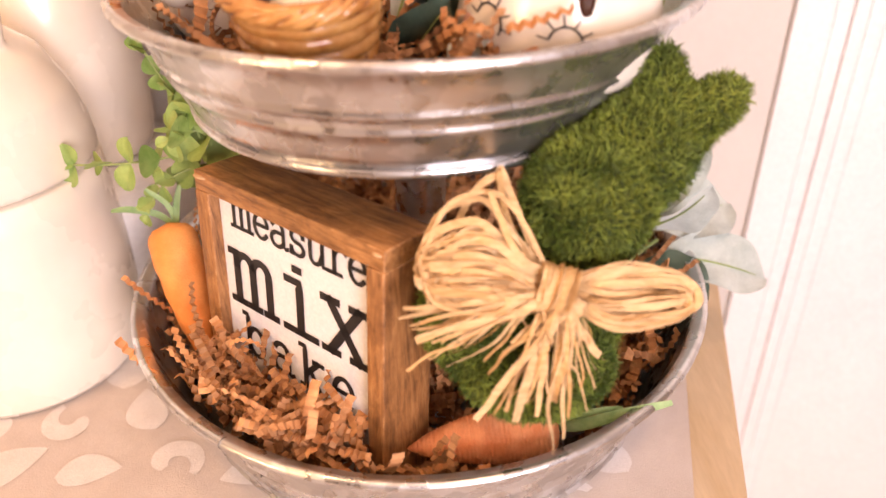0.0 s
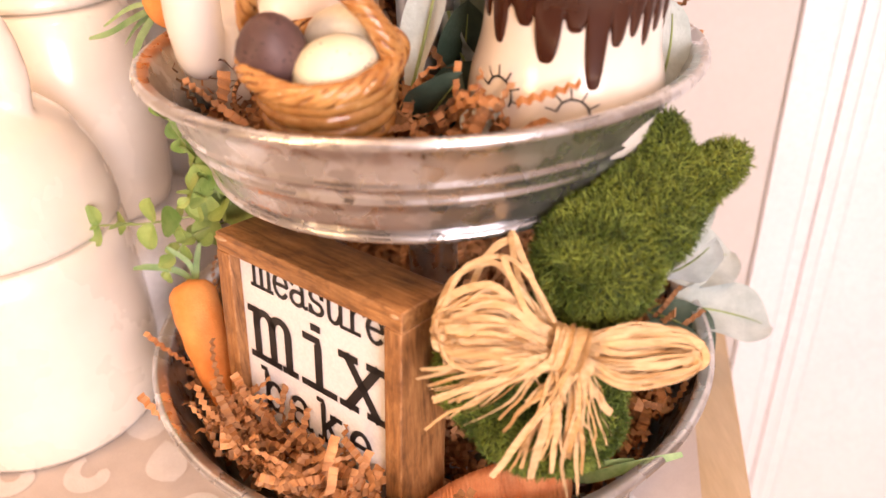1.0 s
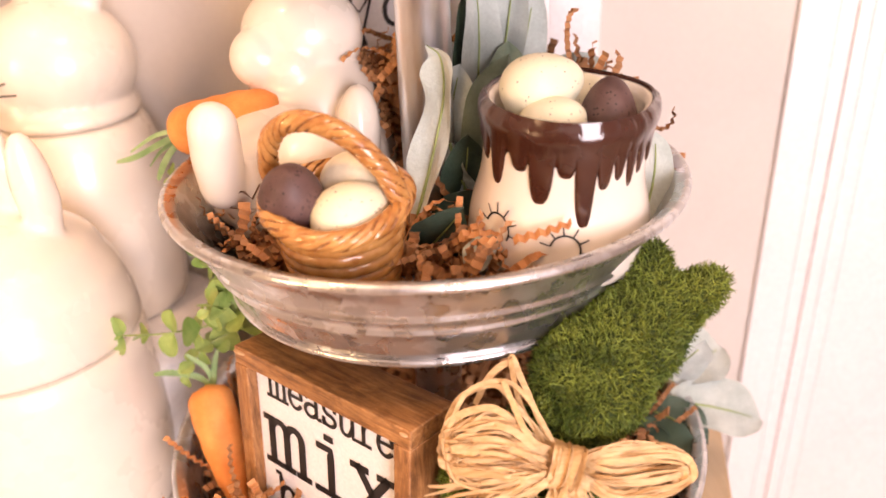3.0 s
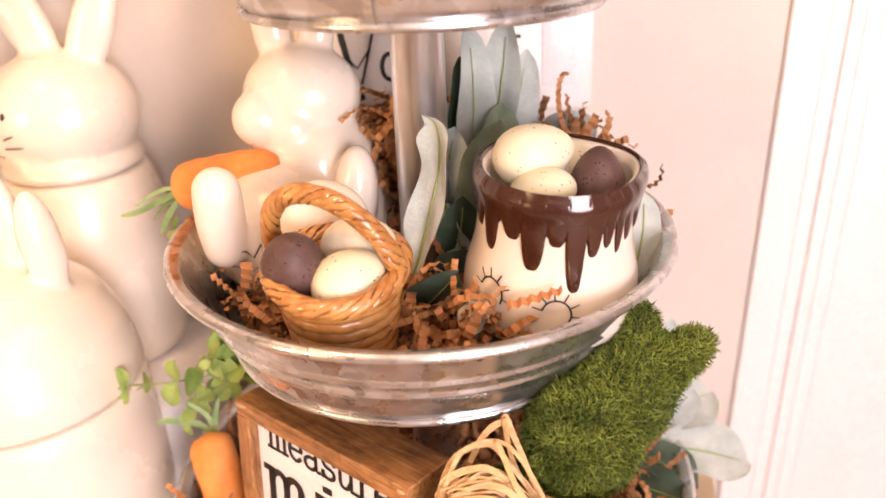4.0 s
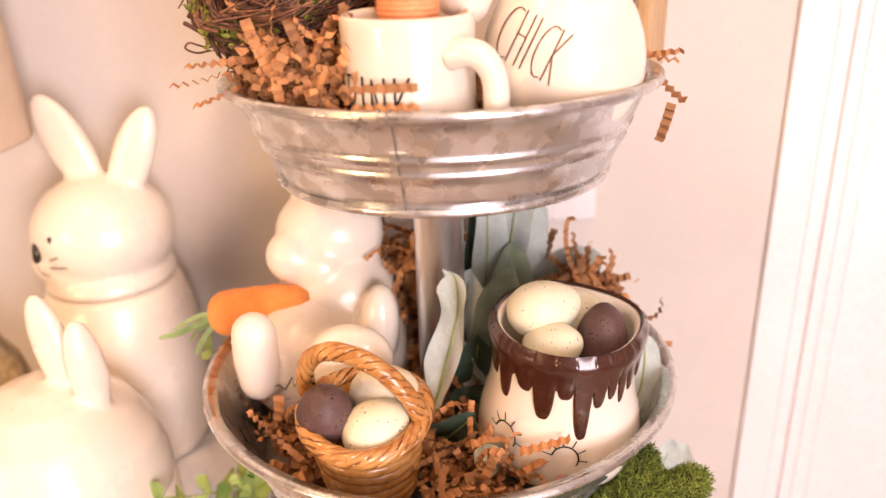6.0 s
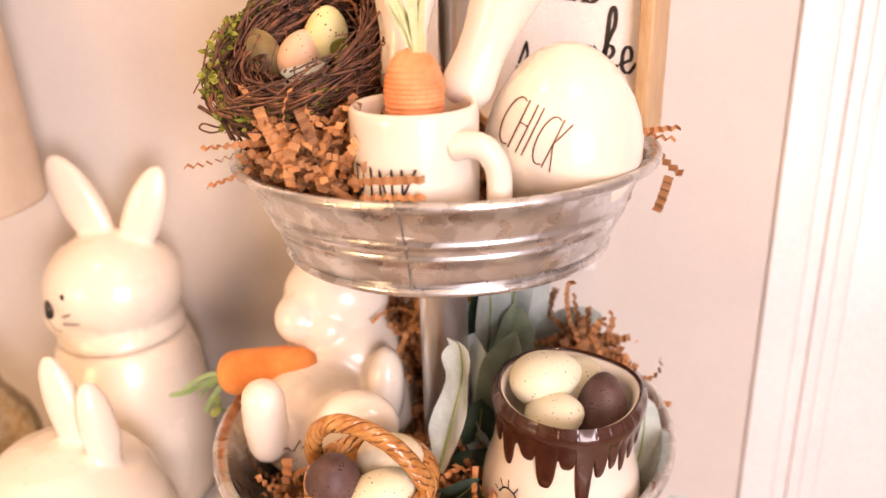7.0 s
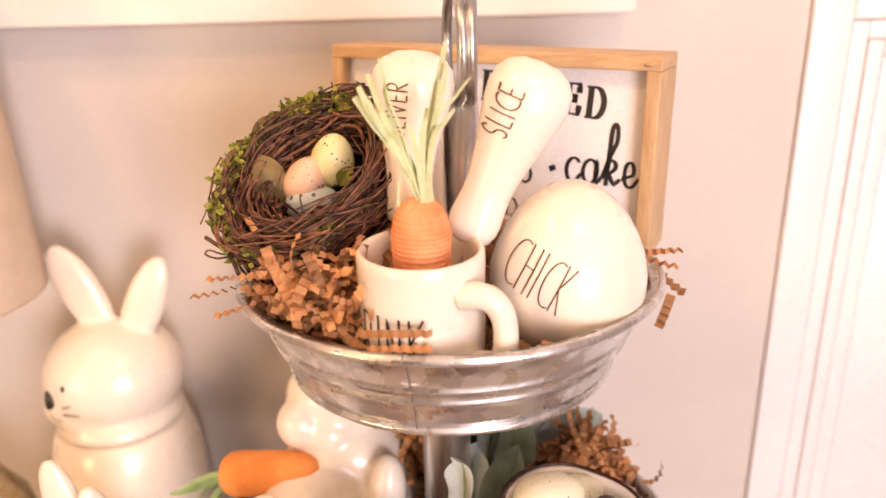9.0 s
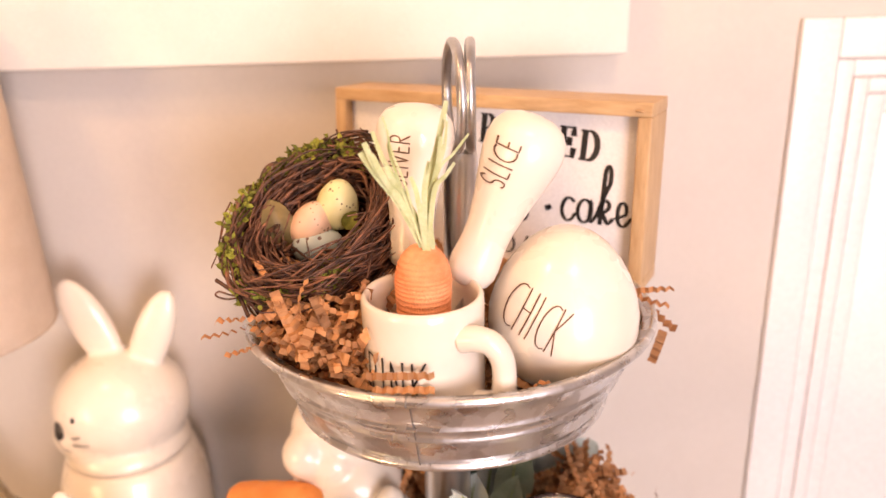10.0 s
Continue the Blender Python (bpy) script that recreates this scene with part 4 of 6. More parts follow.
# ---- ceramics ----
def handle_piece(name, label, foot, head, word, turn, writing):
    """A pottery serving-tool handle with its steel blade, from foot to head."""
    foot, head = Vector(foot), Vector(head)
    d = head - foot
    m = Matrix.Translation(foot) @ d.to_track_quat("Z", "Y").to_matrix().to_4x4()
    k = d.length / 0.112
    prof = [(0, 0), (0.009, 0.0008), (0.0135, 0.004), (0.0158, 0.010), (0.016, 0.016), (0.0152, 0.023), (0.0146, 0.031), (0.0152, 0.041), (0.0178, 0.055), (0.0212, 0.069), (0.0243, 0.083),
            (0.0252, 0.091), (0.0238, 0.100), (0.0190, 0.1068), (0.0110, 0.1108), (0, 0.112)]
    tool = thing(name, label, "cake server", foot)
    bm = lathe([(r, z * k) for r, z in prof], 40, m)
    tree = tree_of(bm)
    part("handle", bm, CERAMIC, tool, "glossy white pottery handle")
    part("lettering", lettering(word, writing[3], 0.0009, onto(tree, *writing[:3]), gap=writing[4], squeeze=0.85), INK_BROWN, tool, "thin brown lettering")
    part("blade", box(-0.009, 0.009, -0.0012, 0.0012, -0.085, 0.002, 0.0008, m), STEEL_PLAIN, tool, "flat steel blade")


handle_piece("cake_server", "white pottery cake server with thin brown lettering, beside the egg", (0.0125, -0.058, 0.552), (0.0585, -0.052, 0.6575), "SLICE", 0,
             ((0.0332, -0.06, 0.6190), (0.36, -0.05, 0.92), (-0.93, -0.1, 0.33), 0.0118, 0.2))
handle_piece("cake_server", "white pottery cake server with thin brown lettering, behind the orange carrot", (-0.0225, -0.033, 0.556), (-0.0145, -0.026, 0.663), "SLIVER", 0,
             ((-0.0235, -0.03, 0.614), (0.09, 0.03, 0.98), (-0.98, -0.05, 0.09), 0.0112, 0.2))

# egg with a word
bm = egg_mesh((0.0765, -0.055, 0.5325), 0.0485, 0.110, (2, 2, 0), 56)
tree = tree_of(bm)
egg = thing("pottery_egg", "large glossy white pottery egg with a thin lettered word", "egg", (0.0735, -0.07, 0.463))
part("shell", bm, CERAMIC, egg)
part("lettering", lettering("CHICK", 0.029, 0.0008, onto(tree, (0.0265, -0.105, 0.540), (0.84, -0.2, -0.46), (0.44, 0.05, 0.88)), gap=0.21, squeeze=0.40), INK_BROWN, egg, "thin brown lettering")

# mug
MUG = pose(-0.0155, -0.0865, 0.486)
mug = thing("mug", "ivory pottery mug with a thin lettered word, in the top tray", "mug", (-0.0155, -0.0865, 0.486))
R, H = 0.0372, 0.0745
prof = [(0, 0), (0.030, 0), (0.0345, 0.002), (R, 0.006), (R, 0.03), (R - 0.0003, 0.05), (R, H - 0.006), (R - 0.0003, H - 0.002), (R - 0.0018, H), (R - 0.0035, H - 0.0006), (R - 0.0048, H - 0.003),
        (R - 0.005, H - 0.01), (R - 0.005, 0.012), (R - 0.009, 0.007), (0, 0.006)]
part("cup", lathe(prof, 64, MUG), CERAMIC_MUG, mug)
pts = curve([(0.006, -0.113, 0.5405), (0.014, -0.1175, 0.5425), (0.0225, -0.120, 0.540), (0.0285, -0.120, 0.530), (0.0300, -0.119, 0.515), (0.0285, -0.117, 0.503), (0.022, -0.112, 0.497), (0.010, -0.107, 0.496)], 6)
part("handle", tube(pts, [0.0082 - 0.001 * math.sin(math.pi * i / (len(pts) - 1)) for i in range(len(pts))], 14), CERAMIC_MUG, mug)


def round_mug(x, y):
    a = radians(-86) + (x - 0.056) / R
    return MUG @ Vector(((R + 0.0005) * math.cos(a), (R + 0.0005) * math.sin(a), 0.0145 + y))


part("lettering", lettering("DRINK", 0.0305, 0.0013, round_mug, gap=0.25, squeeze=0.54), INK, mug, "thin black lettering")


# ---- carrots ----
def carrot(name, label, top, tip, radius, material, threads, leaves, leaf_mat, blunt=False, dome=0.14):
    """A made carrot from its leafy end to its tip; threads: how many windings of string can be counted."""
    top, tip = Vector(top), Vector(tip)
    d = tip - top
    m = Matrix.Translation(top) @ d.to_track_quat("Z", "Y").to_matrix().to_4x4()
    length = d.length
    k = threads * 6 if threads else 28
    prof = [(0, 0)]
    for i in range(1, k):
        t = i / k
        r = radius * (1 - max(0, 1 - t / dome) ** 2) ** 0.5 * ((1 - t ** 2.2) * 0.78 + 0.22 * (1 - t ** 6) if not blunt else (1 - 0.22 * t - 0.5 * t ** 8))
        prof.append((r + ((0.00027 + 0.0001 * math.sin(t * 57)) * math.cos(2 * math.pi * t * threads + 1.1 * math.sin(t * 23)) if threads else 0.0004 * math.sin(t * 31)), t * length))
    prof.append((0, length))
    root = thing(name, label, "carrot", top)
    bm = lathe(prof, 36, m)
    if threads:
        body = part("root", bm, material, root)
        hair = random.Random(int(length * 1e5))
        bm = bmesh.new()
        for i in range(420):
            v = body.data.vertices[hair.randrange(len(body.data.vertices))]
            n = v.normal
            side = n.orthogonal().normalized()
            side = Matrix.Rotation(hair.uniform(0, 6.28), 3, n) @ side
            a, b, c = v.co, v.co + side * 0.0022 + n * hair.uniform(0.0006, 0.0014), v.co + side * hair.uniform(0.003, 0.006) + n * hair.uniform(0.0003, 0.0022)
            ribbon([a, b, c], 0.00016, n.cross(side), bm, taper=0.5)
        tagged(part("jute_fuzz", bm, material, root, "loose orange fibres"), kind="stuff")
    else:
        part("root", bm, material, root)
    for pts, w in leaves:
        bm = bmesh.new()
        run = Vector(pts[-1]) - Vector(pts[0])
        ribbon(curve(pts, 6), w, (0.1, 0.55, 0.85) if abs(run.x) > abs(run.z) else (1, 0.2, 0.3), bm, twist=0.4, taper=0.2 if leaf_mat is GREEN_RAFFIA else 0.5)
        part("leaf", bm, leaf_mat, root, "green paper leaf")
    return root


rnd = random.Random(21)
greens = []
for x1, z1, x2, z2, w in ((-0.0260, 0.616, -0.0470, 0.648, 0.0046), (-0.0270, 0.620, -0.0445, 0.654, 0.0042), (-0.0245, 0.617, -0.0405, 0.647, 0.0040), (-0.0240, 0.622, -0.0400, 0.659, 0.0030), (-0.0220, 0.618, -0.0340, 0.640, 0.0032),
                          (-0.0230, 0.628, -0.0315, 0.655, 0.0014), (-0.0300, 0.642, -0.0335, 0.668, 0.0018), (-0.0110, 0.621, 0.0012, 0.674, 0.0042), (-0.0095, 0.618, -0.0025, 0.656, 0.0036), (-0.0070, 0.628, 0.0010, 0.664, 0.0022),
                          (-0.0055, 0.632, 0.0135, 0.655, 0.0020), (-0.0070, 0.624, 0.0050, 0.640, 0.0034), (-0.0125, 0.622, -0.0090, 0.640, 0.0036), (-0.0160, 0.618, -0.0200, 0.632, 0.0030)):
    root = Vector((-0.0115 + rnd.uniform(-0.003, 0.003), -0.093 + rnd.uniform(-0.002, 0.002), 0.588))
    mid = Vector((x1, -0.093 + rnd.uniform(-0.004, 0.003), z1))
    end = Vector((x2, -0.092 + rnd.uniform(-0.010, 0.004), z2))
    kink = mid.lerp(end, 0.55) + Vector((rnd.uniform(-0.0015, 0.0015), -0.002, rnd.uniform(-0.001, 0.002)))
    greens.append(([root, mid, kink, end], w))
carrot("jute_carrot", "orange string-wound carrot with pale green tops in a mug", (-0.0145, -0.087, 0.591), (-0.0155, -0.090, 0.505), 0.0182, JUTE, 30, greens, GREEN_RAFFIA, True, 0.3)
carrot("jute_carrot", "orange string-wound carrot lying in the lowest tray", (0.080, -0.151, 0.058), (-0.014, -0.157, 0.050), 0.0192, JUTE, 36,
       [([(0.078, -0.153, 0.060), (0.092, -0.155, 0.0625), (0.112, -0.156, 0.070), (0.146, -0.156, 0.0795)], 0.0075), ([(0.078, -0.149, 0.056), (0.1, -0.15, 0.068), (0.118, -0.152, 0.073)], 0.004),
        ([(0.079, -0.146, 0.058), (0.086, -0.14, 0.076), (0.09, -0.143, 0.083), (0.108, -0.142, 0.08)], 0.003), ([(0.08, -0.147, 0.052), (0.084, -0.146, 0.064), (0.083, -0.147, 0.072)], 0.004)], GREEN_TOP)
carrot("foam_carrot", "orange foam carrot with green top leaning on the tray's edge", (-0.180, -0.008, 0.128), (-0.151, -0.068, 0.040), 0.0178, FELT, 0,
       [([(-0.176, -0.004, 0.12), (-0.188, 0.0, 0.13), (-0.208, 0.0, 0.135), (-0.222, 0.002, 0.133)], 0.005), ([(-0.176, -0.004, 0.12), (-0.18, 0.0, 0.137), (-0.194, 0.002, 0.15)], 0.004),
        ([(-0.176, -0.004, 0.12), (-0.174, 0.0, 0.138), (-0.17, 0.003, 0.152)], 0.0045)], GREEN_TOP)
carrot("foam_carrot", "orange foam carrot with green top lying behind the white bunny's foot", (-0.183, 0.052, 0.311), (-0.1, 0.012, 0.341), 0.0195, FELT, 0,
       [([(-0.18, 0.052, 0.311), (-0.2, 0.055, 0.302), (-0.22, 0.058, 0.292), (-0.236, 0.06, 0.288)], 0.006), ([(-0.18, 0.052, 0.313), (-0.2, 0.052, 0.31), (-0.222, 0.055, 0.297)], 0.004),
        ([(-0.18, 0.052, 0.309), (-0.2, 0.058, 0.296), (-0.212, 0.06, 0.283)], 0.005), ([(-0.18, 0.052, 0.309), (-0.195, 0.05, 0.292), (-0.205, 0.052, 0.275)], 0.005)], GREEN_TOP, True)


# ---- eggs ----
def small_egg(label, c, r, h, rot, material, group):
    bm = egg_mesh((0, 0, 0), r, h, n=32)
    ob = single("speckled_egg", bm, material, label, "egg", group)
    ob.matrix_world = pose(*c, *rot)
    return ob


small_egg("pale yellow-green speckled egg in the twig nest", (-0.071, 0.006, 0.5895), 0.0148, 0.0385, (20, 10, 0), EGG_YELLOW, "eggs in the nest")
small_egg("peach speckled egg in the twig nest", (-0.089, 0.002, 0.5765), 0.0145, 0.037, (15, 25, 0), EGG_PINK, "eggs in the nest")
small_egg("pale blue brown-speckled egg in the twig nest", (-0.086, -0.004, 0.5635), 0.0122, 0.036, (10, 75, 10), EGG_BLUE, "eggs in the nest")
small_egg("dark plum speckled egg in the glazed basket", (-0.0775, -0.113, 0.3235), 0.0182, 0.042, (25, 5, 0), EGG_PLUM, "eggs in the basket")
small_egg("pale green speckled egg in the glazed basket", (-0.0455, -0.119, 0.3135), 0.0188, 0.046, (0, 62, 12), EGG_GREEN, "eggs in the basket")
small_egg("plain cream egg at the back of the glazed basket", (-0.041, -0.092, 0.3225), 0.0185, 0.048, (10, 70, -8), EGG_CREAM, "eggs in the basket")
small_egg("pale cream speckled egg in the chocolate-dripped mug", (0.066, -0.07, 0.3675), 0.0185, 0.05, (0, 82, 8), EGG_GREEN, "eggs in the mug")
small_egg("pale green egg in the chocolate-dripped mug", (0.069, -0.09, 0.350), 0.0162, 0.042, (10, 65, -20), EGG_GREEN, "eggs in the mug")
small_egg("dark plum egg in the chocolate-dripped mug", (0.1025, -0.081, 0.3475), 0.0175, 0.052, (-8, 5, 0), EGG_PLUM, "eggs in the mug")
small_egg("pale green egg at the back of the chocolate-dripped mug", (0.088, -0.052, 0.352), 0.017, 0.044, (0, 70, 20), EGG_GREEN, "eggs in the mug")

# ---- glazed basket ----
BK = pose(-0.0525, -0.0965, 0.2545, 9.5, -0.7, 0)
basket = thing("glazed_basket", "amber-brown glazed pottery basket with a twisted handle, holding eggs", "basket", (-0.054, -0.102, 0.246))
prof = [(0, 0), (0.028, 0)]
for i in range(7):
    for a in range(-80, 81, 20):
        r0 = 0.0282 + 0.00112 * i
        prof.append((r0 + 0.0032 * math.cos(radians(a)), 0.0055 + i * 0.0082 + 0.0042 * math.sin(radians(a))))
prof += [(0.0345, 0.063), (0.0325, 0.062), (0.027, 0.022), (0.0, 0.020)]
ROUND = 120
bm = lathe(prof, ROUND)
bm.faces.ensure_lookup_table()
for f in bm.faces:  # glaze pools between the coils and in the notches across them
    ring = 0 if f.index < ROUND else f.index // ROUND
    c = f.calc_center_median()
    notch = (math.atan2(c.y, c.x) * 9 / math.pi + c.z * 60) % 1
    if 2 <= ring < 65 and ((ring - 2) % 9 in (7, 8) or notch < 0.14):
        f.material_index = 1
for v in bm.verts:
    a = math.atan2(v.co.y, v.co.x)
    if v.co.z < 0.061 and math.hypot(v.co.x, v.co.y) > 0.027:
        k = 1 + 0.022 * (abs(math.sin(a * 9 + v.co.z * 60 * math.pi)) ** 0.4 - 0.7) + 0.012 * noise.noise(v.co * 130)
        v.co.x *= k
        v.co.y *= k
bmesh.ops.transform(bm, matrix=BK, verts=bm.verts)
part("bowl", bm, [BASKET_GLAZE, BASKET_POOL], basket, "woven-look coils under amber glaze")


def rope(points, radius, strands, turns, m, closed=False):
    """A twisted rope of clay: a bar with fine slanting cuts in which the glaze pools dark."""
    n = 80
    bm = tube(points, radius, n, closed)
    bm.verts.ensure_lookup_table()
    bm.faces.ensure_lookup_table()
    k = len(points)

    def cut(i, j):
        c = Vector(points[i % k])
        wob = 0.35 * noise.noise(c * 160 + Vector((0, 0, 0.02 * j)))
        p = (strands * j / n + turns * i / k + wob) % 1
        return max(0.0, 1 - abs(p - 0.5) * 6.0), p
    for i in range(k):
        c = Vector(points[i])
        for j in range(n):
            v = bm.verts[i * n + j]
            deep, p = cut(i, j)
            bulge = math.sin(2 * math.pi * (strands / 3 * j / n + turns / 3 * i / k))
            v.co = c + (v.co - c) * (0.99 + 0.03 * bulge + 0.04 * noise.noise(v.co * 190) - 0.2 * deep)
    for i in range(k if closed else k - 1):
        for j in range(n):
            if cut(i, j)[0] > 0.25 and noise.noise(Vector(points[i]) * 150 + Vector((j * 0.04, 0, 0))) > -0.12:
                bm.faces[i * n + j].material_index = 1
    bmesh.ops.transform(bm, matrix=m, verts=bm.verts)
    return bm


rim = [(0.0385 * math.cos(2 * math.pi * i / 360), 0.0385 * math.sin(2 * math.pi * i / 360), 0.065 + 0.002 * math.cos(4 * math.pi * i / 360)) for i in range(360)]
part("rim", rope(rim, 0.0060, 6, 26, BK, True), [BASKET_GLAZE, BASKET_POOL], basket, "twisted rim under amber glaze")
arch = [(-0.036 * math.cos(math.pi * i / 260) - 0.010 * math.sin(math.pi * i / 260), 0.014 * math.cos(math.pi * i / 260) + 0.002, 0.067 + 0.0455 * math.sin(math.pi * i / 260)) for i in range(261)]
part("handle", rope(arch, 0.0061, 6, 19, BK), [BASKET_GLAZE, BASKET_POOL], basket, "twisted arched handle")

# ---- chocolate-dripped mug ----
MM = pose(0.077, -0.0687, 0.2585, 4.7, 1.6, 0)
mm = thing("marshmallow_mug", "cream pottery mug with lashed eyes and dripping chocolate glaze", "mug", (0.0745, -0.0745, 0.2585))
HM = 0.105


def mm_r(z):
    t = z / HM
    return 0.0475 + 0.0085 / (1 + math.exp((t - 0.45) * 14)) - 0.022 * max(0, 0.14 - t)


def mouth(co):
    """Pinches the mouth out of round: a blunt corner to one side, flatter beside it."""
    t = min(1.0, max(0.0, (co.z / HM - 0.6) / 0.4))
    a = math.degrees(math.atan2(co.y, co.x))
    k = 1 + t * t * (0.075 * math.exp(-((a - 8) / 24) ** 2) - 0.05 * math.exp(-((a - 58) / 26) ** 2))
    co.x *= k
    co.y *= k


prof = [(0, 0), (0.044, 0), (0.050, 0.003)] + [(mm_r(z), z) for z in np.linspace(0.008, HM - 0.004, 16)] + [(mm_r(HM) - 0.0015, HM), (mm_r(HM) - 0.004, HM - 0.001), (mm_r(HM) - 0.0055, HM - 0.006), (0.046, 0.02), (0.04, 0.01), (0, 0.008)]
bm = lathe(prof, 72)
for v in bm.verts:
    mouth(v.co)
bmesh.ops.transform(bm, matrix=MM, verts=bm.verts)
tree = tree_of(bm)
part("cup", bm, CERAMIC_MUG, mm, "cream glazed cup")
# chocolate: a collar that runs down in drips
DRIPS = [(-166, 0.036, 5), (-150, 0.046, 6.5), (-131, 0.033, 7), (-115, 0.050, 8.5), (-99, 0.033, 6.5), (-86, 0.062, 7), (-73, 0.041, 5.5), (-62, 0.037, 4), (-52, 0.043, 3.2), (-41, 0.038, 3.6), (-24, 0.036, 5),
         (-5, 0.03, 6), (14, 0.04, 6), (40, 0.03, 7), (75, 0.035, 7), (110, 0.03, 7), (150, 0.04, 7), (178, 0.03, 5)]


def drip(a):
    """How far the chocolate comes down at a degrees."""
    best = 0.0215 + 0.0015 * math.sin(radians(a * 5))
    for c, depth, w in DRIPS:
        q = abs((a - c + 180) % 360 - 180) / w
        if q < 1:
            best = max(best, 0.022 + (depth - 0.022) * (1 - q ** 3.2) ** 0.5)
        elif q < 1.9:
            best = max(best, 0.022 + 0.006 * (1.9 - q) ** 2)
    return best


bm = bmesh.new()
cols = []
N = 480
for i in range(N):
    a = 360 * i / N
    low = drip(a)
    col = []
    for k in range(15):
        if k < 3:
            z = HM + 0.0002 + 0.0009 * k
            r = mm_r(HM) - 0.0024 + 0.0009 * k
        else:
            t = (k - 3) / 11
            z = HM + 0.0018 - low * t
            over = (0.0024 + 0.0016 * math.exp(-((z - HM + 0.007) / 0.006) ** 2)) * (1 - t ** 6) if t < 1 else -0.0008
            r = mm_r(min(z, HM)) + over - (0.0032 if k == 3 else 0.0006 if k == 4 else 0)
        col.append(bm.verts.new((r * math.cos(radians(a)), r * math.sin(radians(a)), z)))
    cols.append(col)
for i in range(N):
    a, b = cols[i], cols[(i + 1) % N]
    for k in range(14):
        bm.faces.new((a[k], b[k], b[k + 1], a[k + 1]))
for v in bm.verts:
    mouth(v.co)
bmesh.ops.transform(bm, matrix=MM, verts=bm.verts)
part("chocolate_drip", bm, CHOCOLATE, mm, "glossy dark brown chocolate glaze drips")


def face_place(ang, z):
    """A spot on the cup's front: a flat frame that lies against it."""
    a = radians(ang)
    o = MM @ Vector((mm_r(z) * math.cos(a), mm_r(z) * math.sin(a), z))
    u = MM.to_3x3() @ Vector((-math.sin(a), math.cos(a), 0))
    return onto(tree, o, u, (0, 0.1, 1), 0.0006)


for ang, z, tilt in ((-140.5, 0.0385, 0), (-96, 0.0345, 0)):
    put = face_place(ang, z)
    bm = bmesh.new()

    def line(pts, w):
        last = None
        for i, p in enumerate(pts):
            a, b = pts[max(i - 1, 0)], pts[min(i + 1, len(pts) - 1)]
            d = Vector((b[0] - a[0], b[1] - a[1])).normalized()
            q = Vector((-d.y, d.x)) * w / 2
            pair = (bm.verts.new(put(p[0] - q.x, p[1] - q.y)), bm.verts.new(put(p[0] + q.x, p[1] + q.y)))
            if last:
                bm.faces.new((last[0], last[1], pair[1], pair[0]))
            last = pair
    line(arc(0, 0, 0.0085, 0.0085, 165, -35, 20), 0.0011)
    part("eyelid", bm, INK, mm, "thin black curved lid line")
    for a in (165, 130, 95, 60, 25, -10):
        c, s = math.cos(radians(a)), math.sin(radians(a))
        bm = bmesh.new()
        line([(0.0085 * c, 0.0085 * s), (0.0115 * c, 0.0115 * s), (0.0145 * c, 0.0145 * s)], 0.0008)
        part("eyelash", bm, INK, mm, "thin black lash")
for ang, z in ((-156, 0.032), (-96, 0.017)):
    put = face_place(ang, z)
    bm = bmesh.new()
    bm.faces.new([bm.verts.new(put(0.006 * math.cos(a * math.pi / 10), 0.006 * math.sin(a * math.pi / 10))) for a in range(20)])
    part("blush", bm, BLUSH, mm, "soft pink blush spot", smooth=False)

# ---- bunnies of white pottery ----
bm = ellipsoid((-0.09, 0.05, 0.283), (0.07, 0.056, 0.05))
ellipsoid((-0.082, 0.055, 0.325), (0.05, 0.044, 0.045), bm=bm)
ellipsoid((-0.086, 0.064, 0.376), (0.044, 0.038, 0.037), bm=bm)
ellipsoid((-0.115, 0.040, 0.366), (0.020, 0.021, 0.021), bm=bm)
ellipsoid((-0.093, 0.034, 0.358), (0.019, 0.016, 0.017), bm=bm)
ellipsoid((-0.100, 0.042, 0.350), (0.022, 0.018, 0.012), bm=bm)
ellipsoid((-0.106, 0.074, 0.432), (0.0145, 0.010, 0.05), (-6, -6, 0), bm=bm)
ellipsoid((-0.070, 0.074, 0.432), (0.0145, 0.010, 0.05), (-6, 10, 0), bm=bm)
tube([(-0.1345, -0.034, 0.300), (-0.1335, -0.039, 0.322), (-0.1320, -0.044, 0.344)], [0.0148, 0.0166, 0.0160], 20, bm=bm)
ellipsoid((-0.1345, -0.034, 0.300), (0.0148, 0.0145, 0.0148), bm=bm)
ellipsoid((-0.1320, -0.044, 0.344), (0.0160, 0.0145, 0.0160), bm=bm)
ellipsoid((-0.125, 0.022, 0.275), (0.034, 0.036, 0.03), bm=bm)
ellipsoid((-0.104, 0.016, 0.288), (0.050, 0.050, 0.053), bm=bm)
ellipsoid((-0.0485, 0.008, 0.316), (0.0165, 0.019, 0.038), (0, 6, 0), bm=bm)
ellipsoid((-0.066, -0.046, 0.320), (0.031, 0.015, 0.029), (0, 6, 0), bm=bm)
ellipsoid((-0.078, -0.02, 0.30), (0.03, 0.026, 0.03), bm=bm)
ellipsoid((-0.05, 0.038, 0.29), (0.024, 0.036, 0.042), bm=bm)
bm = fused(bm, 0.0026, 12)
tree = tree_of(bm)
put = onto(tree, (-0.1275, -0.04, 0.2680), (0.95, -0.2, 0.0), (0.0, 0.2, 1), 0.0006)
last = None
zig = [(q[0] * 1.2, q[1] * 1.2) for q in [(0.0, 0.0), (0.009, 0.006), (0.001, 0.009), (0.010, 0.014), (-0.001, 0.017), (0.006, 0.026), (0.008, 0.020), (0.013, 0.028), (0.0135, 0.022), (0.021, 0.03), (0.021, 0.022)]]
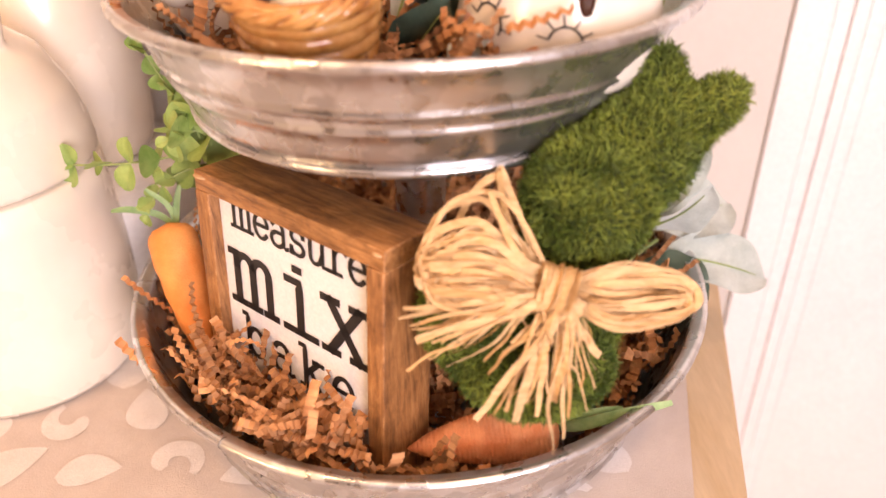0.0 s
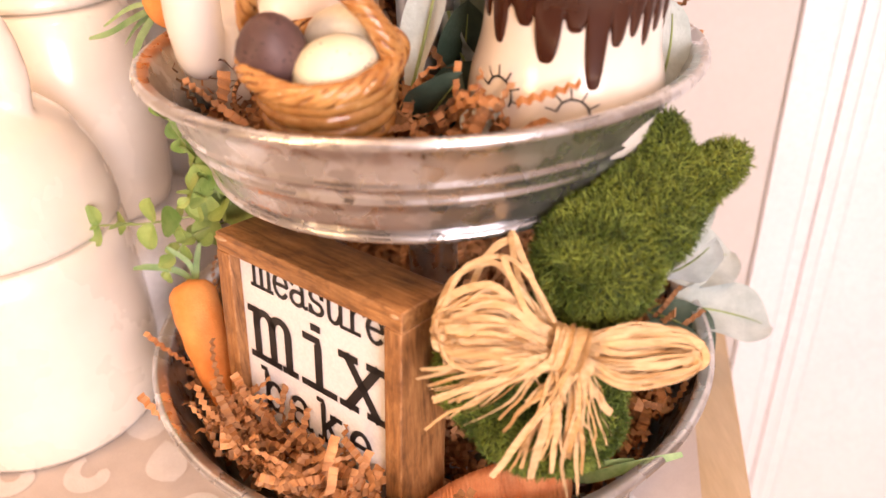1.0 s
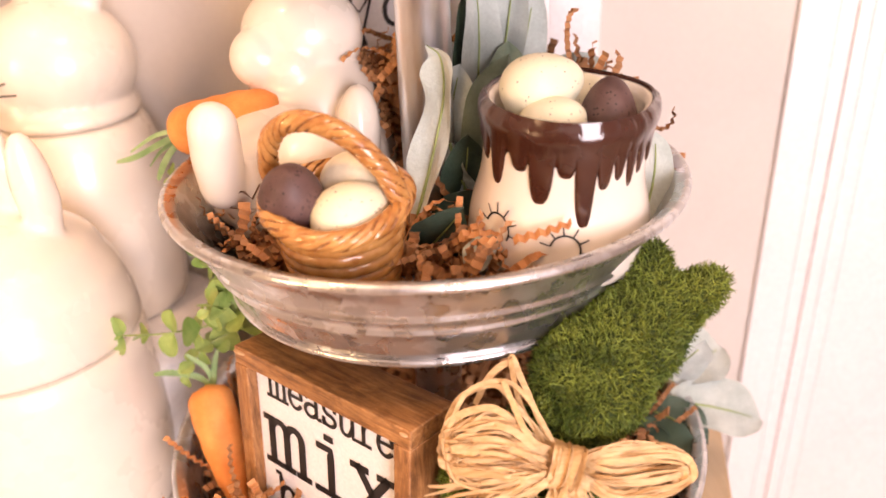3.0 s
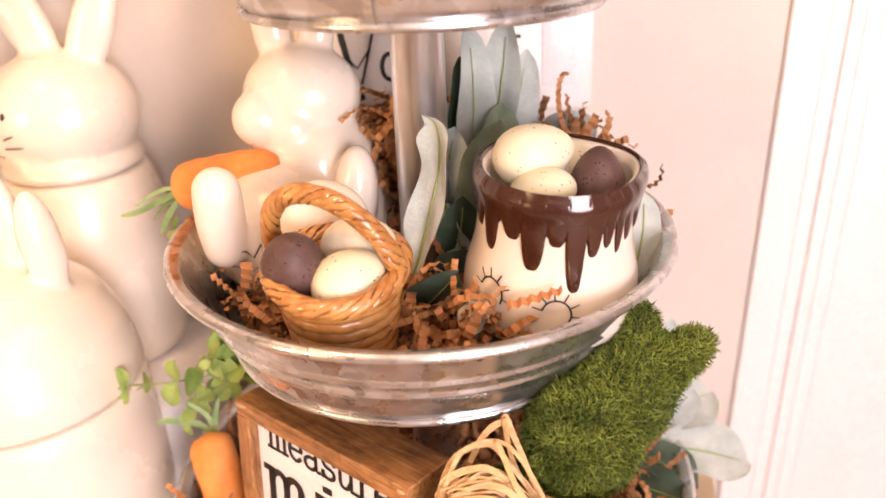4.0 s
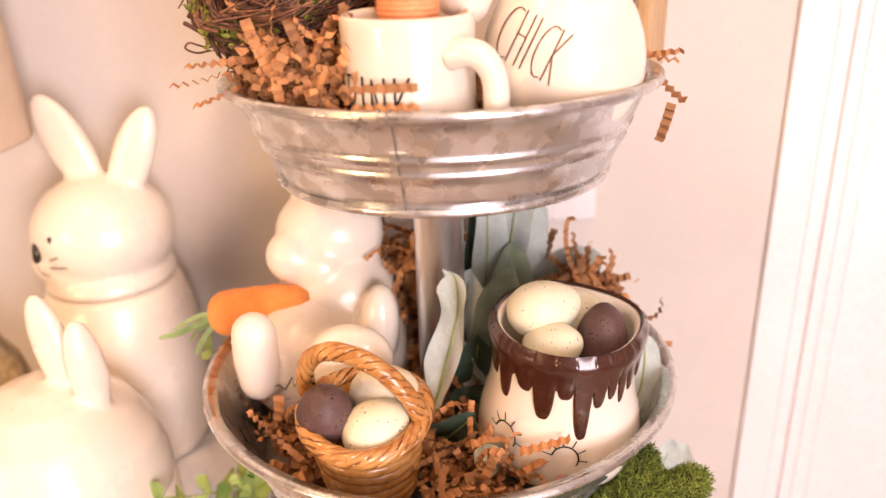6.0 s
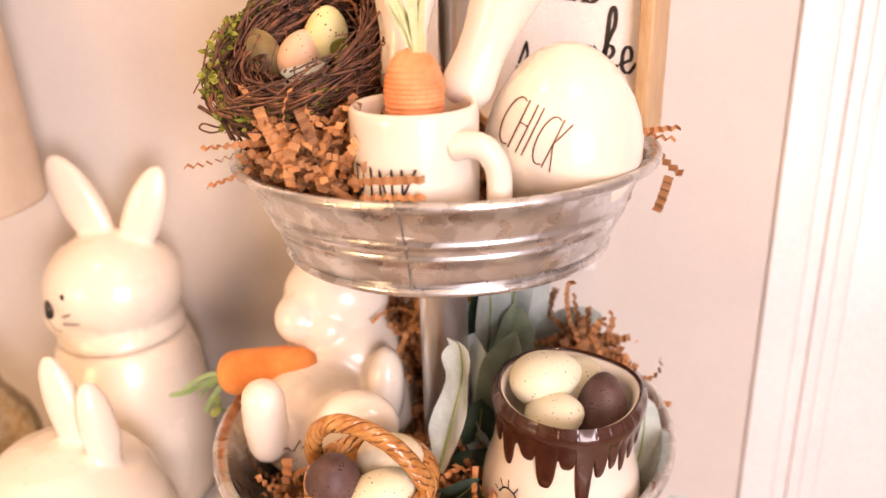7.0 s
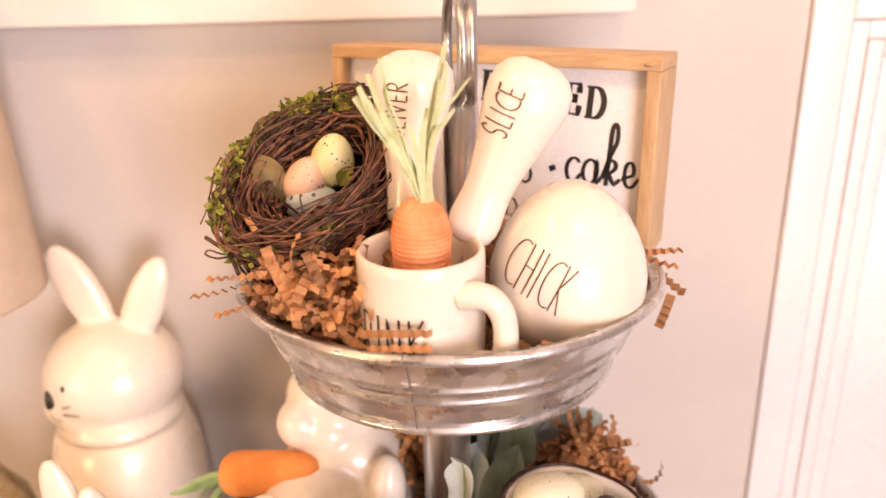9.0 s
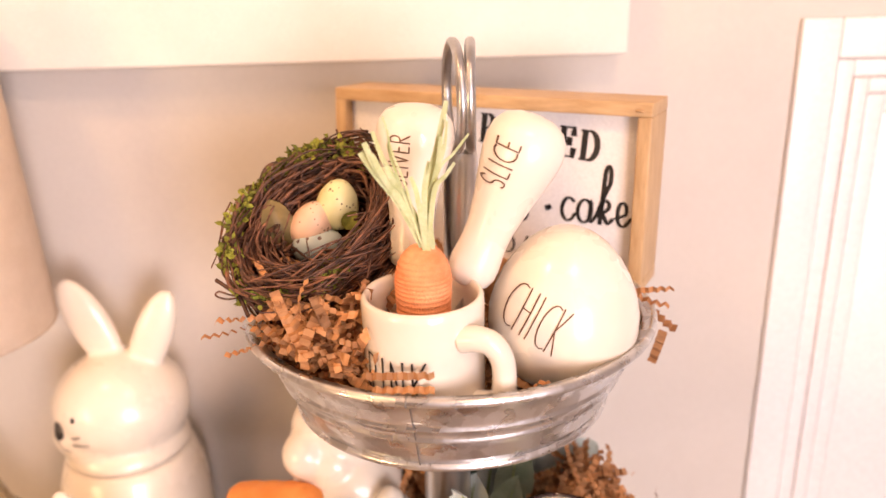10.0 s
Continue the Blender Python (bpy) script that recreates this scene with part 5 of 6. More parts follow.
for i, p in enumerate(zig):
    p0, p1 = zig[max(i - 1, 0)], zig[min(i + 1, len(zig) - 1)]
    d = Vector((p1[0] - p0[0], p1[1] - p0[1])).normalized()
    q = Vector((-d.y, d.x)) * 0.0007
    pair = (bm.verts.new(put(p[0] - q.x, p[1] - q.y)), bm.verts.new(put(p[0] + q.x, p[1] + q.y)))
    if last:
        bm.faces.new((last[0], last[1], pair[1], pair[0])).material_index = 1
    last = pair
single("bunny_figurine", bm, [CERAMIC, STROKE], "white glazed pottery bunny with brown strokes, sitting in the tray", "figurine")


def bunny_jar(label, at, body, lid, shapes, marks):
    """A glazed bunny cookie jar: turned body, and a lid whose head and ears are grown together; marks: dark glaze spots and lines."""
    jar = thing("bunny_jar", label, "cookie jar", at)
    part("body", lathe(body, 72, pose(*at)), CERAMIC, jar, "white glazed jar body")
    bm = lathe(lid, 64, pose(*at))
    for c, r, rot in shapes:
        ellipsoid(c, r, rot, bm=bm, u=32, v=24)
    bm = fused(bm, 0.0028, 7)
    tree = tree_of(bm)
    head = part("lid", bm, CERAMIC, jar, "white glazed bunny head lid with upright ears")
    for name, centre, pts, w in marks:
        put = onto(tree, centre, (0.9, -0.42, 0.0), (0, 0.0, 1), 0.0006)
        bm = bmesh.new()
        if not pts:
            bm.faces.new([bm.verts.new(put(w * math.cos(a * math.pi / 8), w * 1.2 * math.sin(a * math.pi / 8))) for a in range(16)])
        last = None
        for i, p in enumerate(pts):
            a, b = pts[max(i - 1, 0)], pts[min(i + 1, len(pts) - 1)]
            d = Vector((b[0] - a[0], b[1] - a[1])).normalized()
            q = Vector((-d.y, d.x)) * w / 2
            pair = (bm.verts.new(put(p[0] - q.x, p[1] - q.y)), bm.verts.new(put(p[0] + q.x, p[1] + q.y)))
            if last:
                bm.faces.new((last[0], last[1], pair[1], pair[0]))
            last = pair
        part(name, bm, INK, head, "black glaze " + name, smooth=False)
    return jar


B = 0.099
single("round_riser", lathe([(0, TABLE), (0.112, TABLE), (0.115, TABLE + 0.004), (0.115, B - 0.006), (0.112, B - 0.001), (0, B - 0.001)], 64, pose(-0.318, 0.148, 0)), PAINT_WHITE, "round white riser under the tall bunny jar", "riser")
bunny_jar("tall white glazed bunny cookie jar on a round riser", (-0.318, 0.19, B),
    [(0, 0), (0.063, 0), (0.068, 0.004), (0.072, 0.02), (0.0745, 0.08), (0.0735, 0.13), (0.0705, 0.16), (0.065, 0.180), (0.0615, 0.186), (0.058, 0.188), (0, 0.188)],
    [(0, 0.1895), (0.061, 0.1895), (0.0615, 0.196), (0.058, 0.204), (0, 0.206)], [
    ((-0.318, 0.19, 0.337), (0.066, 0.061, 0.057), (0, 0, 0)), ((-0.350, 0.165, 0.32), (0.028, 0.026, 0.026), (0, 0, 0)), ((-0.335, 0.16, 0.306), (0.03, 0.025, 0.02), (0, 0, 0)),
    ((-0.337, 0.195, 0.421), (0.021, 0.010, 0.052), (-4, -24, 0)), ((-0.278, 0.19, 0.408), (0.0195, 0.010, 0.052), (-4, 24, 0))],
    [("nose", (-0.367, 0.14, 0.334), [], 0.0078), ("eye", (-0.343, 0.14, 0.350), [], 0.0024),
     ("whisker", (-0.35, 0.14, 0.334), [(0.002, -0.004), (0.007, -0.002), (0.013, 0.0)], 0.0014), ("whisker", (-0.35, 0.14, 0.334), [(0.0, -0.012), (0.010, -0.011), (0.019, -0.010)], 0.0014),
     ("mouth", (-0.35, 0.14, 0.334), [(-0.016, -0.010), (-0.010, -0.018), (-0.003, -0.02)], 0.0009)])
bunny_jar("rounded white glazed bunny cookie jar on the table runner", (-0.327, 0.03, TABLE + 0.002),
    [(0, 0), (0.082, 0), (0.088, 0.008), (0.0925, 0.05), (0.093, 0.09), (0.0915, 0.15), (0.09, 0.170), (0.088, 0.1715), (0, 0.1715)],
    [(0, 0.173), (0.088, 0.173), (0.0902, 0.175), (0.0885, 0.195), (0.082, 0.222), (0.068, 0.249), (0.044, 0.270), (0.018, 0.280), (0, 0.282)], [
    ((-0.338, 0.035, 0.195), (0.068, 0.068, 0.065), (0, 0, 0)), ((-0.312, 0.035, 0.295), (0.016, 0.009, 0.05), (-4, -10, 0)), ((-0.283, 0.022, 0.283), (0.0155, 0.009, 0.045), (-4, -3, 30)),
    ((-0.378, 0.01, 0.195), (0.04, 0.035, 0.034), (0, 0, 0))],
    [("eye", (-0.352, -0.03, 0.237), [], 0.002), ("nose", (-0.374, -0.03, 0.222), [], 0.007), ("whisker", (-0.355, -0.03, 0.21), [(0.0, 0.0), (0.006, 0.001), (0.012, 0.001)], 0.0009),
     ("whisker", (-0.355, -0.03, 0.21), [(0.0, -0.008), (0.016, -0.007), (0.03, -0.01)], 0.0009), ("whisker", (-0.355, -0.03, 0.21), [(-0.006, -0.012), (0.003, -0.017), (0.012, -0.022)], 0.0009)])

# ---- table lamp ----
lamp = thing("table_lamp", "table lamp with a beige linen shade and mercury glass base", "lamp", (-0.459, 0.17, TABLE))
LP = pose(-0.459, 0.17, 0)
part("shade", lathe([(0.0935, 0.431), (0.0955, 0.431), (0.0955, 0.435), (0.084, 0.72), (0.0825, 0.72), (0.0935, 0.435), (0.0935, 0.431)], 72, LP), SHADE_CLOTH, lamp, "beige linen shade with a sewn seam")
bm = bmesh.new()
a = radians(-35)
ribbon([LP @ Vector((r * math.cos(a), r * math.sin(a), z)) for r, z in ((0.0962, 0.432), (0.0915, 0.53), (0.0885, 0.61), (0.0847, 0.719))], 0.003, (-math.sin(a), math.cos(a), 0), bm, taper=0)
part("seam", bm, SHADE_CLOTH, lamp, "folded linen seam")
part("base", lathe([(0, TABLE), (0.05, TABLE), (0.052, 0.0), (0.045, 0.012), (0.02, 0.03), (0.018, 0.11), (0.03, 0.13), (0.042, 0.165), (0.0435, 0.185), (0.038, 0.21), (0.02, 0.24), (0.014, 0.26), (0, 0.26)], 64, LP), MERCURY, lamp, "crackled mercury glass base")
part("stem", lathe([(0, 0.261), (0.006, 0.261), (0.006, 0.47), (0.016, 0.472), (0.016, 0.5), (0, 0.5)], 24, LP), STEEL_PLAIN, lamp, "metal lamp stem and socket")

# ---- moss bunny with its bow ----
K = Vector((0.065, -0.179, 0.183))
E1, E2, E3 = Vector((1, -0.02, 0.015)), Vector((0, 0.52, 0.854)), Vector((0, -0.854, 0.52))
PX = 1 / 3500


def at(x, y, z=0.0):
    """A place beside the bow's knot: across, up and towards the room, in small units."""
    return K + (E1 * x + E2 * y + E3 * z) * PX


LUMPS = [((78, 160), 120, 124, 92, 0, -55), ((165, 236), 102, 104, 76, -45, -60), ((222, 294), 90, 74, 50, -45, -64), ((208, 352), 42, 82, 38, -18, -66), ((298, 312), 45, 82, 38, -58, -66), ((-45, -55), 190, 145, 115, 0, -125), ((-20, -150), 145, 105, 115, 0, -125)]
FRAME = Matrix((E1, E2, E3)).transposed().to_4x4()
moss_bunny = thing("moss_bunny", "green moss-covered bunny wearing a raffia bow in the lowest tray", "figurine", (0.065, -0.13, 0.03))
core = bmesh.new()
balls = []
for (x, y), rx, ry, rz, turn, z in LUMPS:
    m = Matrix.Translation(at(x, y, z)) @ FRAME @ pose(0, 0, 0, 0, 0, turn) @ Matrix.Diagonal((rx * PX, ry * PX, rz * PX, 1))
    bmesh.ops.create_uvsphere(core, u_segments=32, v_segments=20, radius=1, matrix=m)
    balls.append((m, m.inverted(), rx * ry + ry * rz + rx * rz))
core = fused(core, 0.003, 4)
skin = tree_of(core)
faces = list(core.faces)
areas = np.array([f.calc_area() for f in faces])
pick = np.random.RandomState(4).choice(len(faces), 46000, p=areas / areas.sum())
rnd = random.Random(8)
fibres = bmesh.new()
for i in pick:
    f = faces[i]
    w = [rnd.random() for _ in f.verts]
    tot = sum(w)
    p = Vector((0, 0, 0))
    for v, q in zip(f.verts, w):
        p += v.co * (q / tot)
    n = f.normal
    if n.y > 0.55 and n.z < 0.2:
        continue
    lean = Vector((rnd.gauss(0, 1), rnd.gauss(0, 1), rnd.gauss(0.15, 1)))
    lean = (lean - n * lean.dot(n))
    swirl = noise.noise_vector(p * 60)
    d = (n * rnd.uniform(0.25, 0.8) + lean.normalized() * rnd.uniform(0.2, 0.8) + swirl * 0.5).normalized()
    length = rnd.uniform(0.003, 0.0082)
    s = d.orthogonal().normalized()
    s = Matrix.Rotation(rnd.uniform(0, 3.14), 3, d) @ s * rnd.uniform(0.0002, 0.00042)
    mid = p + d * length * 0.55 + n * 0.0004
    tip = p + d * length - n * length * rnd.uniform(0, 0.3)
    v = [fibres.verts.new(q) for q in (p - s, p + s, mid + s * 0.8, mid - s * 0.8, tip)]
    fibres.faces.new((v[0], v[1], v[2], v[3]))
    fibres.faces.new((v[3], v[2], v[4]))
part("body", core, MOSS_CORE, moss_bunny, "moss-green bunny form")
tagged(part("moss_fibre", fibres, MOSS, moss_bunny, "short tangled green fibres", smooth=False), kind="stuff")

bow = thing("raffia_bow", "natural straw-coloured raffia bow tied round the moss bunny", "bow", K)
rnd = random.Random(31)


def strand(pts, w, name="strand", waver=4.0, twist=0.5):
    """One flat straw of raffia: creased, a little uneven along its length."""
    bm = bmesh.new()
    line = curve([at(*p) for p in pts], 8)
    seed = Vector((rnd.uniform(0, 99), rnd.uniform(0, 99), 0))
    line = [p + noise.noise_vector(seed + Vector((0, 0, i * 0.16))) * waver * PX for i, p in enumerate(line)]
    ribbon(line, w, E3.cross(line[1] - line[0]).normalized() + E3 * rnd.uniform(-0.5, 0.5), bm, twist=rnd.gauss(0, twist), taper=rnd.uniform(0.0, 0.35), ridge=rnd.uniform(-0.1, 0.12))
    for v in bm.verts:
        v.co += noise.noise_vector(v.co * 420 + seed) * 0.0003
    part(name, bm, RAFFIA, bow)


WIDTHS = (0.0006, 0.0009, 0.0013, 0.0019, 0.0027, 0.0037, 0.0048)
for i in range(84):  # loops to one side: a flat sheaf of many straws, folded back at its end
    reach, h = rnd.uniform(180, 240), rnd.uniform(6, 30) if i % 4 else rnd.uniform(30, 70)
    mid_y = rnd.uniform(-18, 84) if i % 4 else rnd.uniform(15, 55)
    top, low = mid_y + h, mid_y - h
    strand([(-8, rnd.uniform(-14, 26), 12), (-70, 0.55 * top + rnd.uniform(-8, 14), rnd.uniform(16, 54)), (-reach * 0.6, top, rnd.uniform(10, 52)), (-reach * 0.92, top - 0.25 * h, rnd.uniform(0, 38)), (-reach, mid_y, rnd.uniform(-5, 30)),
            (-reach * 0.9, low + 0.2 * h, rnd.uniform(4, 40)), (-reach * 0.55, low, rnd.uniform(14, 54)), (-70, 0.5 * low + rnd.uniform(-12, 6), rnd.uniform(18, 54)), (-5, rnd.uniform(-28, 8), 16)],
           rnd.choice(WIDTHS) * rnd.uniform(0.85, 1.15), "loop", 6)
strand([(-10, 20, 0), (-80, 110, 10), (-130, 160, 0), (-200, 130, -10), (-225, 60, 0), (-190, 10, 20), (-80, -10, 25)], 0.0034, "loop")
strand([(-10, 25, 20), (-60, 120, 40), (-105, 168, 34), (-180, 150, 20), (-215, 85, 14), (-228, 20, 16), (-180, -12, 36), (-80, -10, 30)], 0.0026, "loop")
strand([(-10, 20, -10), (-55, 120, 0), (-78, 190, -8), (-92, 208, -10), (-80, 130, 5), (-55, 70, 10), (-20, 10, 15)], 0.0038, "loop")
strand([(-78, 205, -12), (-125, 180, -25), (-165, 120, -30)], 0.0040, "loop")
strand([(-20, 30, 30), (-75, 70, 54), (-110, 168, 44)], 0.0035, "tail")
for i in range(56):  # loops to the other side, open towards the end
    reach, h = rnd.uniform(198, 256), rnd.uniform(8, 34) if i % 3 else rnd.uniform(34, 52)
    mid_y = rnd.uniform(-36, 4) if i % 3 else rnd.uniform(-26, -10)
    strand([(20, rnd.uniform(-15, 15), 12), (90, mid_y + h, rnd.uniform(5, 40)), (reach * 0.85, mid_y + h * 0.8, rnd.uniform(-15, 15)), (reach, mid_y - 10, rnd.uniform(-25, 5)), (reach * 0.8, mid_y - h, rnd.uniform(-10, 20)),
            (90, mid_y - h * 0.9 - 6, rnd.uniform(10, 40)), (20, rnd.uniform(-25, 0), 14)], rnd.choice(WIDTHS[:6]) * rnd.uniform(0.85, 1.15), "loop", 6)
for x, y, w in ((-270, -45, 0.0055), (-240, -85, 0.005), (-265, -135, 0.003), (-170, -85, 0.006), (-215, -90, 0.0035), (-145, -225, 0.0055), (-110, -215, 0.003), (-120, -150, 0.0045), (-75, -235, 0.009), (-95, -215, 0.004),
                (-40, -225, 0.007), (-60, -190, 0.0065), (-15, -285, 0.0085), (5, -260, 0.007), (20, -230, 0.0055), (60, -175, 0.0015), (75, -160, 0.0013), (85, -130, 0.0015), (50, -215, 0.0025), (-35, -120, 0.007), (110, -75, 0.004),
                (-190, -60, 0.004), (-255, -60, 0.004), (-130, -120, 0.003), (-50, -150, 0.0075), (30, -180, 0.006), (-5, -200, 0.009), (-85, -170, 0.004), (-262, -30, 0.005), (-235, -52, 0.0045), (72, -120, 0.006), (45, -95, 0.007)):
    bx = rnd.uniform(-14, 24)
    strand([(bx, -5, 18), (bx + x * 0.3, y * 0.3 - 2, rnd.uniform(25, 50)), (x * 0.7 + rnd.uniform(-8, 8), y * 0.68, rnd.uniform(10, 40)), (x, y, rnd.uniform(-5, 20))], w * rnd.uniform(0.45, 0.8), "tail", 9, 1.1)
for i in range(30):  # loose fine ends
    x, y = rnd.uniform(-255, 110), -rnd.uniform(40, 220)
    if x > 50:
        y *= 0.7
    if x < -120:
        y *= 0.6
    bx = rnd.uniform(-14, 24)
    strand([(bx, -5, 18), (bx + x * 0.3 + rnd.uniform(-15, 15), y * 0.25, rnd.uniform(25, 55)), (x * 0.65 + rnd.uniform(-25, 25), y * 0.7, rnd.uniform(15, 50)), (x + rnd.uniform(-15, 15), y, rnd.uniform(0, 35))],
           rnd.choice((0.0009, 0.0013, 0.0018, 0.0028)), "tail", 9, 1.2)
for i in range(11):  # the knot: wide straws wound aslant
    x = -27 + i * 5
    strand([(x + 18, 46 - i * 2.5, -12), (x + 14, 38 - i, 40), (x + 2, 4, 70 - abs(i - 5) * 3), (x - 12, -30 - i, 44), (x - 24, -42, -8)], rnd.uniform(0.0035, 0.006), "knot_wrap", 3, 0.15)

# ---- twig nest ----
mouth = Vector((-0.16, -0.62, 0.77)).normalized()  # the way the bowl opens
long_side = Vector((0.67, 0.31, 0.68))
long_side = (long_side - mouth * long_side.dot(mouth)).normalized()
NM = Matrix.Translation((-0.0805, -0.009, 0.584)) @ Matrix((long_side, mouth.cross(long_side), mouth)).transposed().to_4x4() @ Matrix.Diagonal((1.13, 0.86, 1, 1))
nest = thing("twig_nest", "brown grapevine twig nest with moss, holding three small eggs", "nest", (-0.095, 0.03, 0.53))
rnd = random.Random(17)
part("bowl", lathe([(0, -0.05), (0.03, -0.046), (0.05, -0.03), (0.058, -0.008), (0.056, -0.002), (0.047, -0.012), (0.035, -0.024), (0, -0.03)], 40, NM), TWIG, nest, "dark woven twig bowl")
bm = bmesh.new()
for i in range(1400):
    side = rnd.random()
    if side < 0.55:  # rim and outside
        r = min(rnd.gauss(0.058, 0.005), 0.0635)
        z = rnd.uniform(-0.042, 0.008)
        r -= max(0, -0.012 - z) * 0.7
    else:  # inside
        z = rnd.uniform(-0.026, 0.004)
        r = 0.046 + z * 0.7 + rnd.gauss(0, 0.003)
    thick = rnd.choice((0.0004, 0.0005, 0.0006, 0.0008, 0.001, 0.0014)) * rnd.uniform(0.85, 1.15)
    a0, span = rnd.uniform(0, 6.28), rnd.uniform(0.4, 1.5)
    if i % 5 < 3:  # a straighter twig that crosses the rest
        a1 = a0 + rnd.choice((-1, 1)) * rnd.uniform(0.4, 1.2)
        up = rnd.gauss(0, 0.018)
        p = Vector((r * math.cos(a0), r * math.sin(a0), min(0.008, z - up / 2)))
        r2 = r + rnd.gauss(0, 0.007)
        q = Vector((r2 * math.cos(a1), r2 * math.sin(a1), max(-0.04, min(0.011, z + up / 2))))
        mid = (p + q) / 2
        mid = Vector((mid.x * rnd.uniform(1.02, 1.14), mid.y * rnd.uniform(1.02, 1.14), mid.z + rnd.gauss(0, 0.003)))
        tube([NM @ v for v in curve([p, mid, q], 5)], thick, 5, bm=bm, cap=False)
        continue
    tx, ty = rnd.gauss(0, 0.11), rnd.gauss(0, 0.11)
    ox, oy, squash = rnd.uniform(-0.005, 0.005), rnd.uniform(-0.005, 0.005), rnd.uniform(0.94, 1.06)
    k = 9
    pts = []
    for j in range(k + 1):
        a = a0 + span * j / k
        rr = r + 0.003 * math.sin(3 * a + i) + 0.0012 * math.sin(9 * a + 2 * i)
        x, y = rr * math.cos(a) * squash + ox, rr * math.sin(a) / squash + oy
        pts.append(NM @ Vector((x, y, z + x * tx + y * ty)))
    tube(pts, thick, 5, bm=bm, cap=False)
for i in range(130):  # looser twigs heaped on the lower lip, before the eggs
    a, r = rnd.uniform(3.6, 5.6), rnd.uniform(0.040, 0.060)
    z = 0.022 - 0.5 * abs(r - 0.047) + rnd.gauss(-0.005, 0.006)
    p = Vector((r * math.cos(a), r * math.sin(a), z - 0.004))
    run = Vector((-math.sin(a), math.cos(a), rnd.gauss(0, 0.15))) + Vector((rnd.gauss(0, 0.35), rnd.gauss(0, 0.35), 0))
    run *= rnd.uniform(0.012, 0.028) / run.length
    mid = p + Vector((p.x, p.y, 0)).normalized() * rnd.uniform(0.0, 0.006) + Vector((0, 0, rnd.uniform(0.0, 0.004)))
    tube([NM @ v for v in curve([p - run, mid, p + run], 5)], rnd.uniform(0.0004, 0.0009), 5, bm=bm, cap=False)
tagged(part("twig_tangle", bm, TWIG, nest, "tangled thin brown twigs"), kind="stuff")
for pts in ([(-0.128, -0.02, 0.536), (-0.142, -0.024, 0.5365), (-0.152, -0.022, 0.539), (-0.1555, -0.02, 0.5355), (-0.149, -0.02, 0.5325), (-0.14, -0.022, 0.534)],
            [(-0.06, 0.03, 0.612), (-0.068, 0.03, 0.628), (-0.0705, 0.03, 0.637)]):
    part("twig_curl", tube(curve(pts, 6), 0.0007, 5), TWIG, nest)
bm = bmesh.new()
for a0, n, zz, rad, spread in ((1.35, 120, 0.004, 0.062, 0.10), (1.75, 150, 0.002, 0.063, 0.13), (2.1, 150, 0.006, 0.061, 0.12), (2.6, 90, 0.004, 0.061, 0.13), (1.05, 120, 0.006, 0.058, 0.12), (0.6, 90, 0.004, 0.052, 0.10), (0.2, 50, -0.004, 0.047, 0.08), (3.55, 190, 0.003, 0.058, 0.17), (3.15, 60, 0.0, 0.062, 0.1), (4.25, 130, 0.006, 0.054, 0.13), (5.2, 45, -0.012, 0.058, 0.08)):
    for i in range(n):
        a, r = a0 + rnd.gauss(0, spread), rnd.gauss(rad, 0.003)
        p = NM @ Vector((r * math.cos(a), r * math.sin(a), zz + rnd.gauss(0, 0.003)))
        d = Vector((rnd.gauss(0, 1), rnd.gauss(-0.4, 1), rnd.gauss(0.2, 1))).normalized()
        leaf(p, p + d * rnd.uniform(0.003, 0.0075), rnd.uniform(0.002, 0.0045), (rnd.gauss(0, 1), -1, 0.5), bm, k=3)
tagged(part("moss_tuft", bm, NEST_MOSS, nest, "yellow-green dried moss tufts"), kind="stuff")
for b, t, w, m in (((-0.108, -0.004, 0.558), (-0.116, 0.0, 0.596), 0.022, OLIVE), ((-0.1, 0.03, 0.586), (-0.088, 0.03, 0.60), 0.02, OLIVE), ((-0.071, -0.012, 0.561), (-0.041, -0.006, 0.567), 0.024, OLIVE), ((-0.122, 0.0, 0.553), (-0.128, 0.012, 0.575), 0.014, LAMB_DARK_SHADED),
                   ((-0.058, -0.008, 0.588), (-0.066, -0.01, 0.576), 0.011, NEST_MOSS), ((-0.07, -0.005, 0.556), (-0.06, -0.012, 0.547), 0.012, OLIVE), ((-0.062, -0.05, 0.53), (-0.054, -0.06, 0.508), 0.018, OLIVE)):
    part("leaf", leaf(b, t, w, (0.2, -0.8, 0.6)), m, nest, "small olive leaf")


# ---- velvet-leaved sprigs ----
def sprig(name, label, leaves, stem, material, base):
    plant = thing(name, label, "artificial plant", base)
    part("stem", tube(curve(stem, 6), 0.0016, 6), STEM, plant)
    for b, t, w, face, bend, mat_ in leaves:
        blade = part("leaf", leaf(b, t, w, face, cup=0.3, bend=bend, k=16, wave=0.05), mat_ or material, plant)
        b, t = Vector(b), Vector(t)
        d, f = (t - b), Vector(face).normalized()
        f = (f - d * (f.dot(d) / d.length_squared)).normalized()
        rib = [b + d * q + f * (-bend * d.length * (2 * q - 1) ** 2 + bend * d.length * 0.3 - 0.0003) for q in (0, 0.15, 0.3, 0.45, 0.6, 0.75, 0.88)]
        part("midrib", tube(rib, [0.0011, 0.001, 0.0009, 0.0008, 0.0007, 0.0005, 0.0003], 6), STEM, blade, "yellow-green midrib")
    return plant


